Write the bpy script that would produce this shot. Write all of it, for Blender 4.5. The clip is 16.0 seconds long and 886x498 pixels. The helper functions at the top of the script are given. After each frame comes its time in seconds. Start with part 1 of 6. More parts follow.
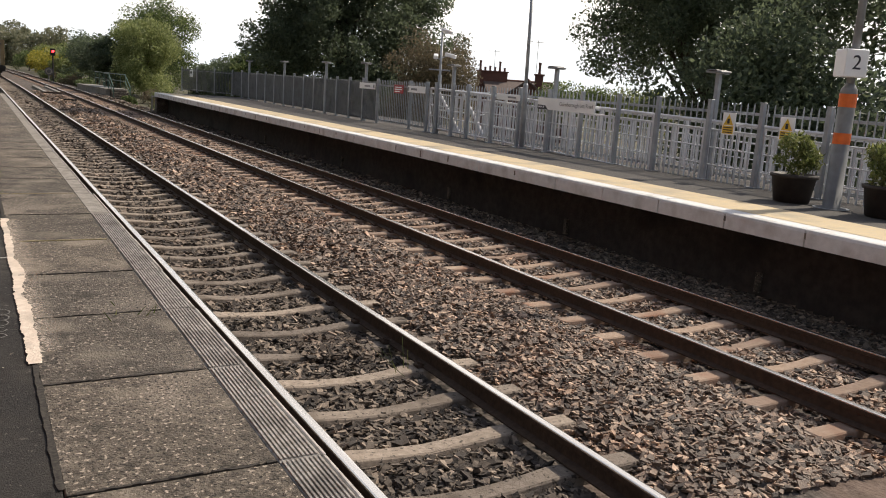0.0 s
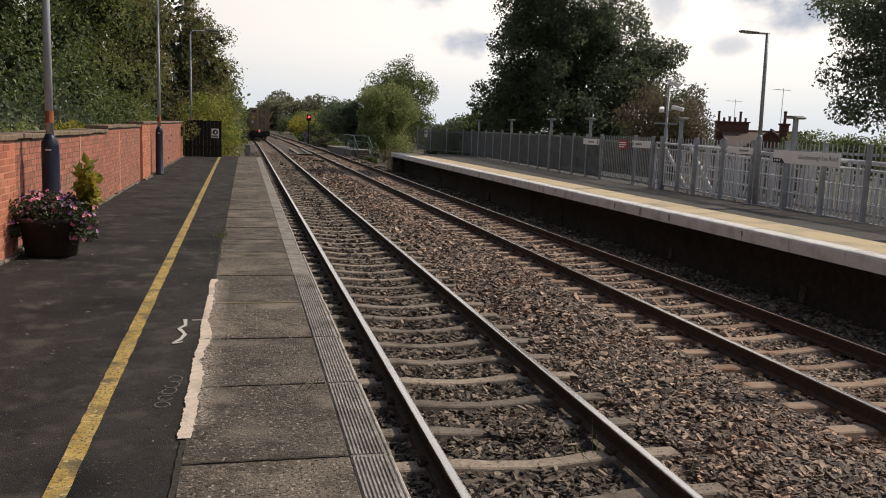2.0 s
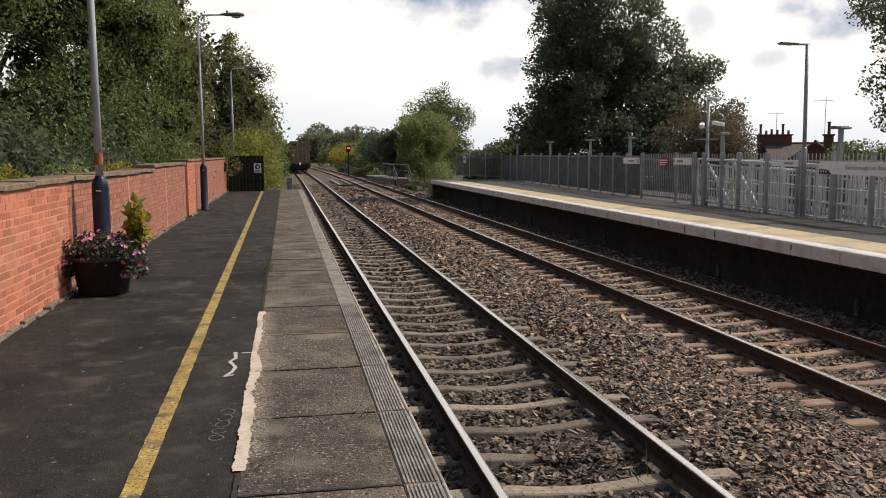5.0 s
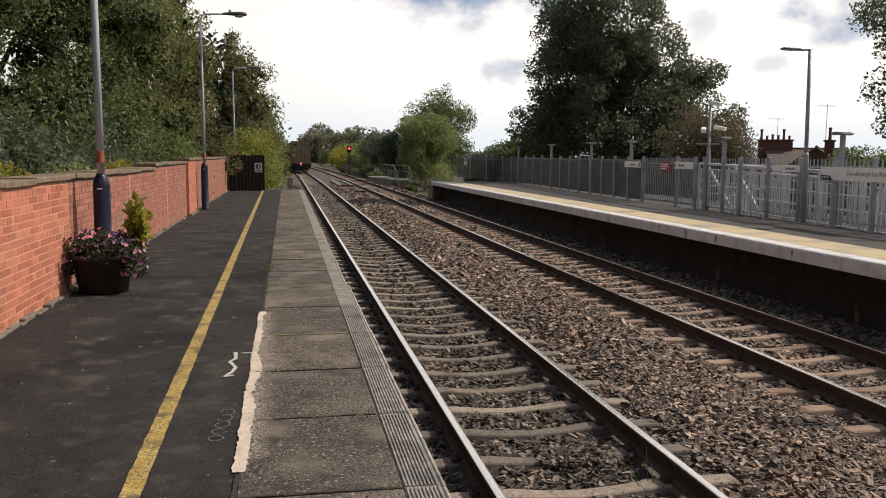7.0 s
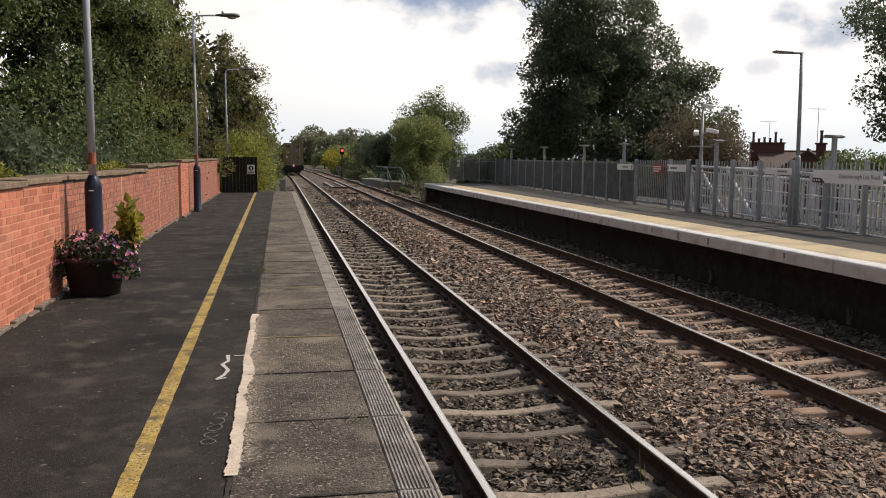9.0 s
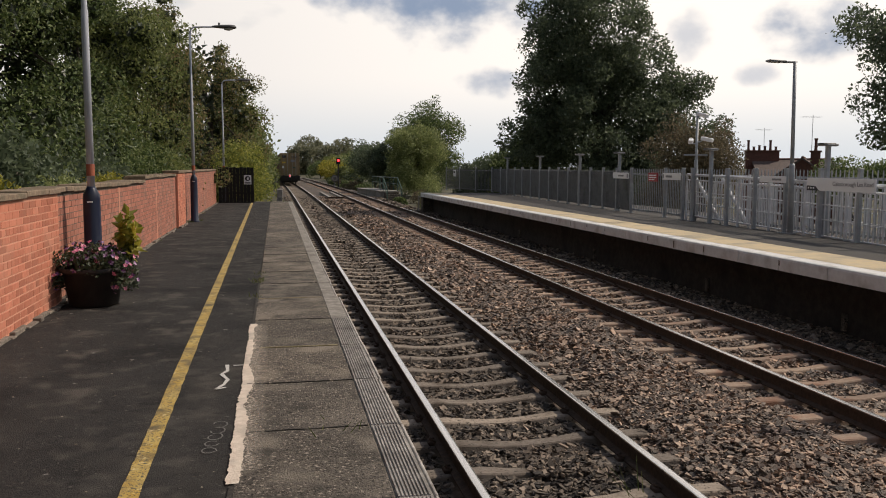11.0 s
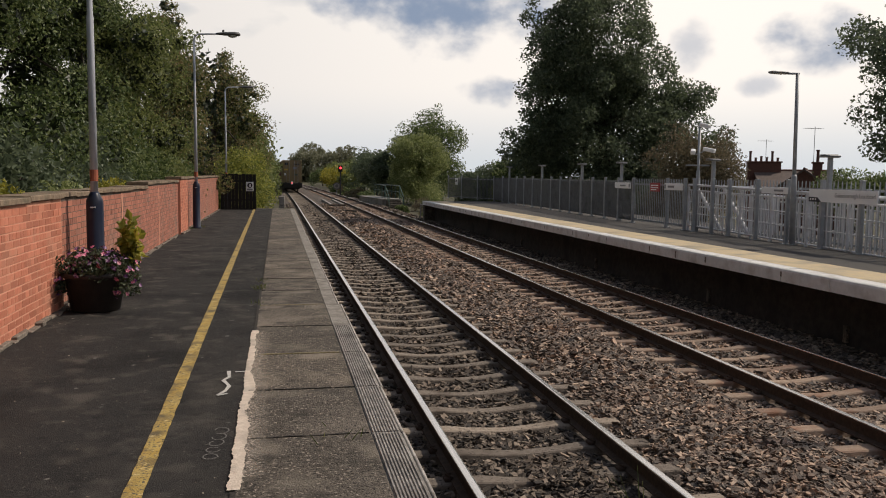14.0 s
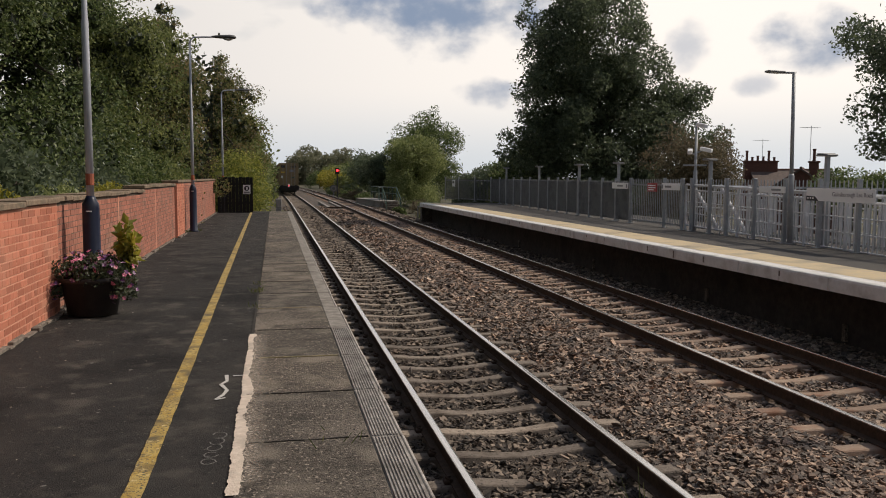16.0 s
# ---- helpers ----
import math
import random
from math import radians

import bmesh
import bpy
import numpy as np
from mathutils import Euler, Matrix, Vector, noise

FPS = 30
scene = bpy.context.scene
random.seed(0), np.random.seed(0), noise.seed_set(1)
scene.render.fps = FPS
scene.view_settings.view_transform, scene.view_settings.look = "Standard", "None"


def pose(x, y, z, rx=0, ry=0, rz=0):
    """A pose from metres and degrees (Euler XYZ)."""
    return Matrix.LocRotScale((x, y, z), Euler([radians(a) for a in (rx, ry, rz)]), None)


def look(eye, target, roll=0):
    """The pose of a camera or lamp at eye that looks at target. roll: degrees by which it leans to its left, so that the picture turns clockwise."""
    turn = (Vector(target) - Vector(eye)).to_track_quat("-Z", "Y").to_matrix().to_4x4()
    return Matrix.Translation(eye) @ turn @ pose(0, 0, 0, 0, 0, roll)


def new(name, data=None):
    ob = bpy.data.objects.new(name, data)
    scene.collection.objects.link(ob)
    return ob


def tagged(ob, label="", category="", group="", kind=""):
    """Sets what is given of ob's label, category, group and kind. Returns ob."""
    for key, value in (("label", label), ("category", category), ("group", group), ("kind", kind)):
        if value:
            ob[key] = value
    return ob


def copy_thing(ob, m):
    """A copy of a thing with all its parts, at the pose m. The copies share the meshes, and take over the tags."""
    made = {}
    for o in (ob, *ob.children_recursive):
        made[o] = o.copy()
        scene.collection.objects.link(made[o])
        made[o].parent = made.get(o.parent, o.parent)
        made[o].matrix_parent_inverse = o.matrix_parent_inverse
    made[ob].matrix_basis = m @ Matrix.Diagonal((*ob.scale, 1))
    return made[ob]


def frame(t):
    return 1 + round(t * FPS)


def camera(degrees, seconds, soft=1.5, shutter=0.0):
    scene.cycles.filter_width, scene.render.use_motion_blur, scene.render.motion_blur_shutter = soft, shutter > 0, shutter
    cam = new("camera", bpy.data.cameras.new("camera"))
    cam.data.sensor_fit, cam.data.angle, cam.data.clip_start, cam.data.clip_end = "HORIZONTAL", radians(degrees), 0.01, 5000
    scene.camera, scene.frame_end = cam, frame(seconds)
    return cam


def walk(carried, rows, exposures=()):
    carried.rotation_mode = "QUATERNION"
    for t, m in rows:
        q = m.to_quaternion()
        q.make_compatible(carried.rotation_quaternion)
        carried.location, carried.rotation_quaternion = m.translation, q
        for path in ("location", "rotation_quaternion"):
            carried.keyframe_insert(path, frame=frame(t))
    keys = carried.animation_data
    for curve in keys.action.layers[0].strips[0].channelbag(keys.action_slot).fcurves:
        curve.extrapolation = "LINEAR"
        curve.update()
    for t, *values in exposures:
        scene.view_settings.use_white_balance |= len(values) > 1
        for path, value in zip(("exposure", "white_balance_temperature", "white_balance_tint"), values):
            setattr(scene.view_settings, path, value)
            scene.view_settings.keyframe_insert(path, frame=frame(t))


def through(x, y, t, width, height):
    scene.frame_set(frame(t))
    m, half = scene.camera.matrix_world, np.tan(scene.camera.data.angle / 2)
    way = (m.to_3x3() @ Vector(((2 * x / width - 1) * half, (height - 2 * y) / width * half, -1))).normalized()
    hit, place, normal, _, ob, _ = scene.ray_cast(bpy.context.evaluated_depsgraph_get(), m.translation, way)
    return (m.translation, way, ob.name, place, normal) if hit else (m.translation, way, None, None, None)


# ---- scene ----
cam = camera(55.9, 16.0, soft=1.0)
PATH = [
    (0, (-1.897, -0.328, 2.257), (-0.924, 1.376, 1.872), 3.8),
    (0.5, (-1.733, -0.154, 2.261), (-0.996, 1.663, 1.869), 2.1),
    (1, (-1.608, -0.064, 2.29), (-0.977, 1.8, 1.933), 0.8),
    (1.5, (-1.421, -0.015, 2.308), (-0.89, 1.887, 1.99), 1.6),
    (2, (-1.375, -0.006, 2.316), (-0.913, 1.919, 2.03), 2.1),
    (2.5, (-1.397, 0.004, 2.319), (-0.964, 1.938, 2.056), 1.3),
    (3, (-1.393, 0.005, 2.319), (-0.98, 1.946, 2.07), 0.4),
    (3.5, (-1.384, -0.002, 2.324), (-0.989, 1.944, 2.086), -0.6),
    (4, (-1.385, -0.009, 2.318), (-1.01, 1.942, 2.093), -0.8),
    (6.5, (-1.406, 0.002, 2.319), (-1.041, 1.955, 2.088), 0.2),
    (7, (-1.407, 0.012, 2.32), (-1.042, 1.965, 2.097), 0.3),
    (7.5, (-1.408, -0.002, 2.323), (-1.043, 1.953, 2.108), 0.2),
    (8, (-1.406, 0.007, 2.322), (-1.034, 1.96, 2.106), 0.3),
    (8.5, (-1.405, 0.001, 2.326), (-1.028, 1.953, 2.107), 0.4),
    (9, (-1.409, 0.022, 2.321), (-1.027, 1.973, 2.103), 0.4),
    (11.5, (-1.428, -0.039, 2.329), (-1.037, 1.913, 2.141), 0.1),
    (12, (-1.428, -0.038, 2.328), (-1.037, 1.915, 2.148), 0.1),
    (12.5, (-1.437, -0.029, 2.331), (-1.042, 1.924, 2.159), 0.1),
    (13, (-1.438, -0.041, 2.329), (-1.044, 1.913, 2.162), 0.2),
    (13.5, (-1.44, -0.037, 2.326), (-1.049, 1.917, 2.157), 0.4),
    (14, (-1.439, -0.038, 2.326), (-1.051, 1.916, 2.15), 0.6),
    (14.5, (-1.439, -0.021, 2.328), (-1.045, 1.932, 2.149), 0.5),
    (15, (-1.437, 0.006, 2.326), (-1.039, 1.958, 2.145), 0.3),
    (15.5, (-1.435, 0.001, 2.328), (-1.039, 1.953, 2.151), 0.1),
    (16, (-1.438, -0.007, 2.324), (-1.044, 1.946, 2.152), 0.2),
]
walk(cam, [(t, look(eye, target, roll)) for t, eye, target, roll in PATH],
     [(0, 0.4, 6750, 11), (1.0, 0.27, 6750, 11), (2.0, -0.12, 6750, 11), (3.5, 0.05, 6750, 11), (9.0, 0.05, 6750, 11), (11.5, -0.23, 6750, 11), (16.0, -0.28, 6750, 11)])

# ---- light ----
SUN_AZ, SUN_EL = 86.0, 47.0          # degrees to the right of +y, above the horizon
sun_way = Vector((math.sin(radians(SUN_AZ)) * math.cos(radians(SUN_EL)), math.cos(radians(SUN_AZ)) * math.cos(radians(SUN_EL)), math.sin(radians(SUN_EL))))
scene.view_settings.exposure = 0.0
sun = new("sun", bpy.data.lights.new("sun", "SUN"))
sun.data.energy, sun.data.angle, sun.data.color = 3.4, radians(1.2), (1.0, 0.92, 0.8)
sun.matrix_world = look(sun_way * 50, (0, 0, 0))


def build_world():
    w = bpy.data.worlds.new("sky")
    w.use_nodes = True
    scene.world = w
    nt = w.node_tree
    n, ln = nt.nodes, nt.links
    n.clear()
    out, bg = n.new("ShaderNodeOutputWorld"), n.new("ShaderNodeBackground")
    sky = n.new("ShaderNodeTexSky")
    sky.sky_type, sky.sun_disc = "NISHITA", False
    sky.sun_elevation, sky.sun_rotation = radians(SUN_EL), radians(SUN_AZ)
    tc = n.new("ShaderNodeTexCoord")
    d = tc.outputs["Generated"]

    def vm(op, a, b):
        k = n.new("ShaderNodeVectorMath")
        k.operation = op
        for i, v in enumerate((a, b)):
            if isinstance(v, (tuple, Vector)):
                k.inputs[i].default_value = tuple(v)
            else:
                ln.new(v, k.inputs[i])
        return k.outputs["Value"] if op in ("DOT_PRODUCT", "LENGTH") else k.outputs["Vector"]

    def ma(op, a, b=0.0, c=None, clamp=False):
        k = n.new("ShaderNodeMath")
        k.operation, k.use_clamp = op, clamp
        for i, v in enumerate((a, b) if c is None else (a, b, c)):
            if isinstance(v, (int, float)):
                k.inputs[i].default_value = v
            else:
                ln.new(v, k.inputs[i])
        return k.outputs[0]

    def mix(f, a, b):
        k = n.new("ShaderNodeMix")
        k.data_type = "RGBA"
        for i, v in ((0, f), (6, a), (7, b)):
            if isinstance(v, (float, tuple)):
                k.inputs[i].default_value = v
            else:
                ln.new(v, k.inputs[i])
        return k.outputs[2]

    def cloud_noise(scale, detail, offset, tall=2.6):
        k = n.new("ShaderNodeTexNoise")
        k.inputs["Scale"].default_value, k.inputs["Detail"].default_value = scale, detail
        mp = n.new("ShaderNodeMapping")
        mp.inputs["Scale"].default_value = (1, 1, tall)
        mp.inputs["Location"].default_value = offset
        ln.new(d, mp.inputs[0])
        ln.new(mp.outputs[0], k.inputs["Vector"])
        return k.outputs["Fac"]

    # veil of bright cloud, brightest over the line ahead, with some bluer and greyer gaps
    toward = vm("DOT_PRODUCT", d, Vector((0.5, 0.8, 0.33)).normalized())
    glow = ma("POWER", ma("MULTIPLY_ADD", toward, 0.5, 0.5, clamp=True), 3.0)
    bright = ma("MULTIPLY_ADD", glow, 0.98, 0.30)
    veil = vm("MULTIPLY", mix(glow, (0.95, 0.98, 1.04, 1), (1.0, 0.955, 0.905, 1)), (1, 1, 1))
    k = n.new("ShaderNodeVectorMath")
    k.operation = "SCALE"
    ln.new(veil, k.inputs[0])
    ln.new(bright, k.inputs["Scale"])
    veil = k.outputs[0]
    clear = vm("MULTIPLY", sky.outputs[0], (0.1, 0.1, 0.1))
    f1 = cloud_noise(3.2, 5.0, (3.1, 1.7, 0.4))
    gap = n.new("ShaderNodeMapRange")
    gap.inputs[1].default_value, gap.inputs[2].default_value, gap.inputs[4].default_value = 0.60, 0.74, 0.75
    ln.new(f1, gap.inputs[0])
    sep = n.new("ShaderNodeSeparateXYZ")
    ln.new(d, sep.inputs[0])
    high = n.new("ShaderNodeMapRange")
    high.interpolation_type = "SMOOTHSTEP"
    high.inputs[1].default_value, high.inputs[2].default_value, high.inputs[4].default_value = 0.3, 0.75, 0.8
    ln.new(sep.outputs[2], high.inputs[0])
    # the veil thins out overhead, where the blue shows
    low = n.new("ShaderNodeMapRange")
    low.interpolation_type = "SMOOTHSTEP"
    low.inputs[1].default_value, low.inputs[2].default_value, low.inputs[3].default_value, low.inputs[4].default_value = 0.0, 0.11, 0.75, 0.0
    ln.new(sep.outputs[2], low.inputs[0])
    veil = mix(low.outputs[0], veil, (0.68, 0.78, 0.88, 1))
    col = mix(ma("MAXIMUM", gap.outputs[0], high.outputs[0]), veil, clear)
    # single grey-blue clouds: direction, half width, half height, depth of tone
    warp = ma("MULTIPLY_ADD", cloud_noise(19.0, 7.0, (0.3, 5.2, 1.1), 1.35), 3.6, -1.8)
    for az, el, hw, hh, deep in CLOUDS:
        a, e = radians(az), radians(el)
        ahead = Vector((math.sin(a) * math.cos(e), math.cos(a) * math.cos(e), math.sin(e)))
        right = Vector((math.cos(a), -math.sin(a), 0))
        up = right.cross(ahead)
        u = ma("DIVIDE", vm("DOT_PRODUCT", d, right), math.tan(radians(hw)))
        v = ma("DIVIDE", vm("DOT_PRODUCT", d, up), math.tan(radians(hh)))
        r = ma("ADD", ma("ADD", ma("MULTIPLY", u, u), ma("MULTIPLY", v, v)), warp)
        front = ma("GREATER_THAN", vm("DOT_PRODUCT", d, ahead), 0.0)
        mr = n.new("ShaderNodeMapRange")
        mr.interpolation_type = "SMOOTHSTEP"
        mr.inputs[1].default_value, mr.inputs[2].default_value = -0.25, 1.3
        mr.inputs[3].default_value, mr.inputs[4].default_value = deep, 0.0
        ln.new(r, mr.inputs[0])
        col = mix(ma("MULTIPLY", mr.outputs[0], front), col, (0.31, 0.4, 0.56, 1))
    ln.new(col, bg.inputs[0])
    bg.inputs[1].default_value = 1.0
    ln.new(bg.outputs[0], out.inputs[0])


CLOUDS = [(11.2, 11.5, 7.6, 3.2, 1.0), (14.7, 5.6, 2.4, 1.1, 0.8), (34.7, 8.2, 3.5, 1.9, 0.85), (31.7, 6.0, 1.6, 0.9, 0.5), (27.4, 8.4, 1.5, 1.6, 0.5)]
build_world()


# ---- materials ----
def mat(name, col, col2=None, scale=8.0, rough=0.8, metal=0.0, bump=0.0, bscale=60.0, stain=None, sscale=1.2, per=None, spec=0.4, stretch=None, glow=None, speck=()):
    """A surface: col to col2 by fine noise, stain by coarse noise, per piece varied by Object Info or by island."""
    m = bpy.data.materials.new(name)
    m.use_nodes = True
    nt = m.node_tree
    n, ln = nt.nodes, nt.links
    b = n["Principled BSDF"]
    b.inputs["Roughness"].default_value, b.inputs["Metallic"].default_value = rough, metal
    b.inputs["Specular IOR Level"].default_value = spec
    geo = n.new("ShaderNodeNewGeometry")
    pos = geo.outputs["Position"]
    if stretch:
        mp = n.new("ShaderNodeMapping")
        mp.inputs["Scale"].default_value = stretch
        ln.new(pos, mp.inputs[0])
        pos = mp.outputs[0]

    def noise_of(s, det=4.0):
        k = n.new("ShaderNodeTexNoise")
        k.inputs["Scale"].default_value, k.inputs["Detail"].default_value = s, det
        ln.new(pos, k.inputs["Vector"])
        return k.outputs["Fac"]

    def rng(v, a, c):
        k = n.new("ShaderNodeMapRange")
        k.inputs[1].default_value, k.inputs[2].default_value = a, c
        ln.new(v, k.inputs[0])
        return k.outputs[0]

    def mix(f, a, c, kind="MIX"):
        k = n.new("ShaderNodeMix")
        k.data_type, k.blend_type = "RGBA", kind
        for i, v in ((0, f), (6, a), (7, c)):
            if isinstance(v, float):
                k.inputs[i].default_value = v
            elif isinstance(v, tuple):
                k.inputs[i].default_value = (*v, 1)[:4]
            else:
                ln.new(v, k.inputs[i])
        return k.outputs[2]

    c = col
    if col2:
        c = mix(rng(noise_of(scale), 0.35, 0.68), col, col2)
    if stain:
        c = mix(rng(noise_of(sscale, 6.0), 0.5, 0.72), c, stain)
    for sc, ss, lo, hi in speck:
        c = mix(rng(noise_of(ss, 2.0), lo, hi), c, sc)
    if per:
        r = geo.outputs["Random Per Island"]
        if per[0] == "object":
            r = n.new("ShaderNodeObjectInfo").outputs["Random"]
        ramp = n.new("ShaderNodeValToRGB")
        ramp.color_ramp.elements[0].color = (*per[1], 1)
        ramp.color_ramp.elements[1].color = (*per[-1], 1)
        for i, extra in enumerate(per[2:-1]):
            ramp.color_ramp.elements.new((i + 1) / (len(per) - 2)).color = (*extra, 1)
        ln.new(r, ramp.inputs[0])
        c = mix(1.0, c, ramp.outputs[0], "MULTIPLY")
    if isinstance(c, tuple):
        b.inputs["Base Color"].default_value = (*c, 1)
    else:
        ln.new(c, b.inputs["Base Color"])
    if bump:
        k = n.new("ShaderNodeBump")
        k.inputs["Strength"].default_value, k.inputs["Distance"].default_value = bump, 0.02
        ln.new(noise_of(bscale, 5.0), k.inputs["Height"])
        ln.new(k.outputs[0], b.inputs["Normal"])
    if glow:
        b.inputs["Emission Color"].default_value, b.inputs["Emission Strength"].default_value = (*glow[0], 1), glow[1]
    return m


def leaf_mat(name, a, b, c, through=0.35):
    """Leaves: three tones from leaf to leaf, part of the light passing through."""
    m = mat(name, (1, 1, 1), per=("island", a, b, c), rough=0.45, spec=0.4)
    n, ln = m.node_tree.nodes, m.node_tree.links
    pb, out = n["Principled BSDF"], n["Material Output"]
    tr, mx = n.new("ShaderNodeBsdfTranslucent"), n.new("ShaderNodeMixShader")
    src = pb.inputs["Base Color"].links[0].from_socket
    hs = n.new("ShaderNodeHueSaturation")
    hs.inputs["Value"].default_value, hs.inputs["Hue"].default_value = 1.5, 0.485
    ln.new(src, hs.inputs["Color"])
    ln.new(hs.outputs[0], tr.inputs["Color"])
    mx.inputs[0].default_value = through
    ln.new(pb.outputs[0], mx.inputs[1])
    ln.new(tr.outputs[0], mx.inputs[2])
    ln.new(mx.outputs[0], out.inputs["Surface"])
    return m


TARMAC = mat("tarmac", (0.016, 0.0155, 0.015), (0.042, 0.039, 0.036), 70, 0.9, bump=0.6, bscale=140, stain=(0.05, 0.045, 0.039), sscale=0.9, spec=0.25, speck=(((0.011, 0.0105, 0.01), 1.3, 0.48, 0.68), ((0.075, 0.067, 0.058), 3.5, 0.54, 0.74), ((0.01, 0.0098, 0.0095), 8, 0.58, 0.8), ((0.1, 0.09, 0.08), 48, 0.66, 0.72), ((0.16, 0.15, 0.14), 9, 0.73, 0.76)))
TARMAC_FAR = mat("tarmac_far", (0.06, 0.056, 0.052), (0.1, 0.09, 0.082), 40, 0.85, bump=0.4, bscale=120, stain=(0.09, 0.08, 0.07), sscale=0.8)
SLAB = mat("slab_concrete", (0.058, 0.049, 0.039), (0.16, 0.135, 0.108), 20, 0.85, bump=0.9, bscale=90, stain=(0.2, 0.17, 0.14), sscale=1.6, per=("object", (0.8, 0.8, 0.8), (1.15, 1.12, 1.08)), speck=(((0.028, 0.023, 0.019), 52, 0.55, 0.63), ((0.4, 0.34, 0.28), 44, 0.6, 0.67), ((0.045, 0.039, 0.031), 5, 0.56, 0.72), ((0.24, 0.205, 0.165), 2.3, 0.55, 0.75)))
RIB = mat("ribbed_concrete", (0.22, 0.2, 0.18), (0.42, 0.385, 0.35), 30, 0.8, bump=0.4, bscale=90, stain=(0.14, 0.125, 0.11), sscale=3.0)
CEMENT = mat("new_cement", (0.58, 0.48, 0.39), (0.7, 0.6, 0.5), 22, 0.9, bump=0.5, bscale=70, stain=(0.4, 0.34, 0.28), sscale=5.0)
YELLOW = mat("yellow_paint", (0.42, 0.27, 0.055), (0.52, 0.38, 0.12), 9, 0.75, bump=0.4, bscale=130, stain=(0.27, 0.2, 0.08), sscale=4.0, speck=(((0.09, 0.078, 0.055), 70, 0.54, 0.64), ((0.13, 0.1, 0.05), 5, 0.5, 0.7), ((0.62, 0.5, 0.25), 30, 0.62, 0.72)))
YELLOW_PALE = mat("yellow_band", (0.6, 0.47, 0.28), (0.53, 0.43, 0.29), 9, 0.8, bump=0.3, bscale=80, stain=(0.36, 0.31, 0.23), sscale=1.5)
WHITE_PAINT = mat("white_paint", (0.72, 0.71, 0.69), (0.6, 0.58, 0.56), 10, 0.6, stain=(0.45, 0.43, 0.4), sscale=3.0)
CHALK = mat("chalk", (0.6, 0.58, 0.55), (0.4, 0.38, 0.36), 60, 0.95)
CHALK_FAINT = mat("faint_chalk", (0.2, 0.19, 0.18), (0.08, 0.075, 0.07), 60, 0.95)
COPING = mat("coping_concrete", (0.7, 0.68, 0.66), (0.77, 0.75, 0.73), 14, 0.8, bump=0.25, bscale=60, stain=(0.5, 0.46, 0.42), sscale=2.5)
# near-black brick for the platform faces below the edges
DARK_WALL = mat("dark_brick", (0.035, 0.03, 0.027), (0.06, 0.05, 0.045), 9, 0.9, bump=0.5, bscale=30, stain=(0.02, 0.018, 0.017), sscale=1.5)
BRICK_NEW = mat("painted_red_brick", (0.56, 0.2, 0.122), (0.49, 0.165, 0.1), 20, 0.8, bump=0.07, bscale=90, stain=(0.46, 0.2, 0.13), sscale=3.0, per=("object", (0.72, 0.7, 0.7), (0.97, 0.96, 0.96), (1.18, 1.22, 1.24)))
BRICK_OLD = mat("old_brick", (0.47, 0.185, 0.125), (0.37, 0.145, 0.1), 16, 0.85, bump=0.07, bscale=70, stain=(0.29, 0.16, 0.12), sscale=1.6, per=("island", (0.74, 0.75, 0.78), (0.96, 0.95, 0.95), (1.14, 1.12, 1.1)))
BRICK_OLD_PIECE = mat("old_brick_piece", (0.47, 0.185, 0.125), (0.37, 0.145, 0.1), 16, 0.85, bump=0.07, bscale=70, stain=(0.29, 0.16, 0.12), sscale=1.6, per=("object", (0.74, 0.75, 0.78), (0.96, 0.95, 0.95), (1.14, 1.12, 1.1)))
MOSS = mat("joint_moss", (0.19, 0.155, 0.075), (0.3, 0.25, 0.14), 60, 0.95, bump=0.6, bscale=120)
NOSING = mat("worn_nosing", (0.5, 0.46, 0.42), (0.36, 0.325, 0.29), 16, 0.8, bump=0.3, bscale=60, stain=(0.17, 0.15, 0.13), sscale=4.0)
PLAIN_EDGE = mat("plain_edge_concrete", (0.2, 0.178, 0.155), (0.33, 0.3, 0.265), 14, 0.85, bump=0.5, bscale=80, stain=(0.12, 0.105, 0.09), sscale=2.5)
JOINT_DIRT = mat("joint_dirt", (0.02, 0.0175, 0.015), (0.06, 0.052, 0.043), 60, 0.95)
FILLET = mat("cement_fillet", (0.26, 0.215, 0.175), (0.13, 0.11, 0.09), 18, 0.9, bump=0.5, bscale=60, stain=(0.14, 0.12, 0.1), sscale=3.0)
MORTAR_RED = mat("red_mortar", (0.58, 0.26, 0.17), (0.64, 0.33, 0.23), 30, 0.95, bump=0.4)
# tone darkened: the shade in the old wall's recessed joints is in this colour
MORTAR_SHADED = mat("mortar", (0.1, 0.075, 0.06), (0.2, 0.15, 0.12), 25, 0.95, bump=0.1)
CAPSTONE = mat("coping_stone", (0.18, 0.132, 0.092), (0.3, 0.222, 0.155), 14, 0.9, bump=0.6, bscale=45, stain=(0.12, 0.105, 0.07), sscale=3.0)
BALLAST = mat("ballast_stones", (0.195, 0.148, 0.114), (0.128, 0.097, 0.077), 30, 0.62, bump=0.4, bscale=120, stain=(0.18, 0.112, 0.075), sscale=0.8, spec=0.5, per=("island", (0.28, 0.27, 0.27), (0.76, 0.73, 0.71), (1.25, 1.18, 1.12), (3.2, 2.95, 2.7)))
# grime between the rails, also the tone for stones shaded by the far platform
BALLAST_GRIMY_SHADED = mat("grimy_ballast_stones", (0.112, 0.093, 0.076), (0.076, 0.063, 0.052), 30, 0.85, bump=0.4, bscale=120, stain=(0.1, 0.078, 0.062), sscale=0.8, per=("island", (0.35, 0.35, 0.37), (0.8, 0.77, 0.76), (1.3, 1.24, 1.18), (3.4, 3.2, 3.0)))
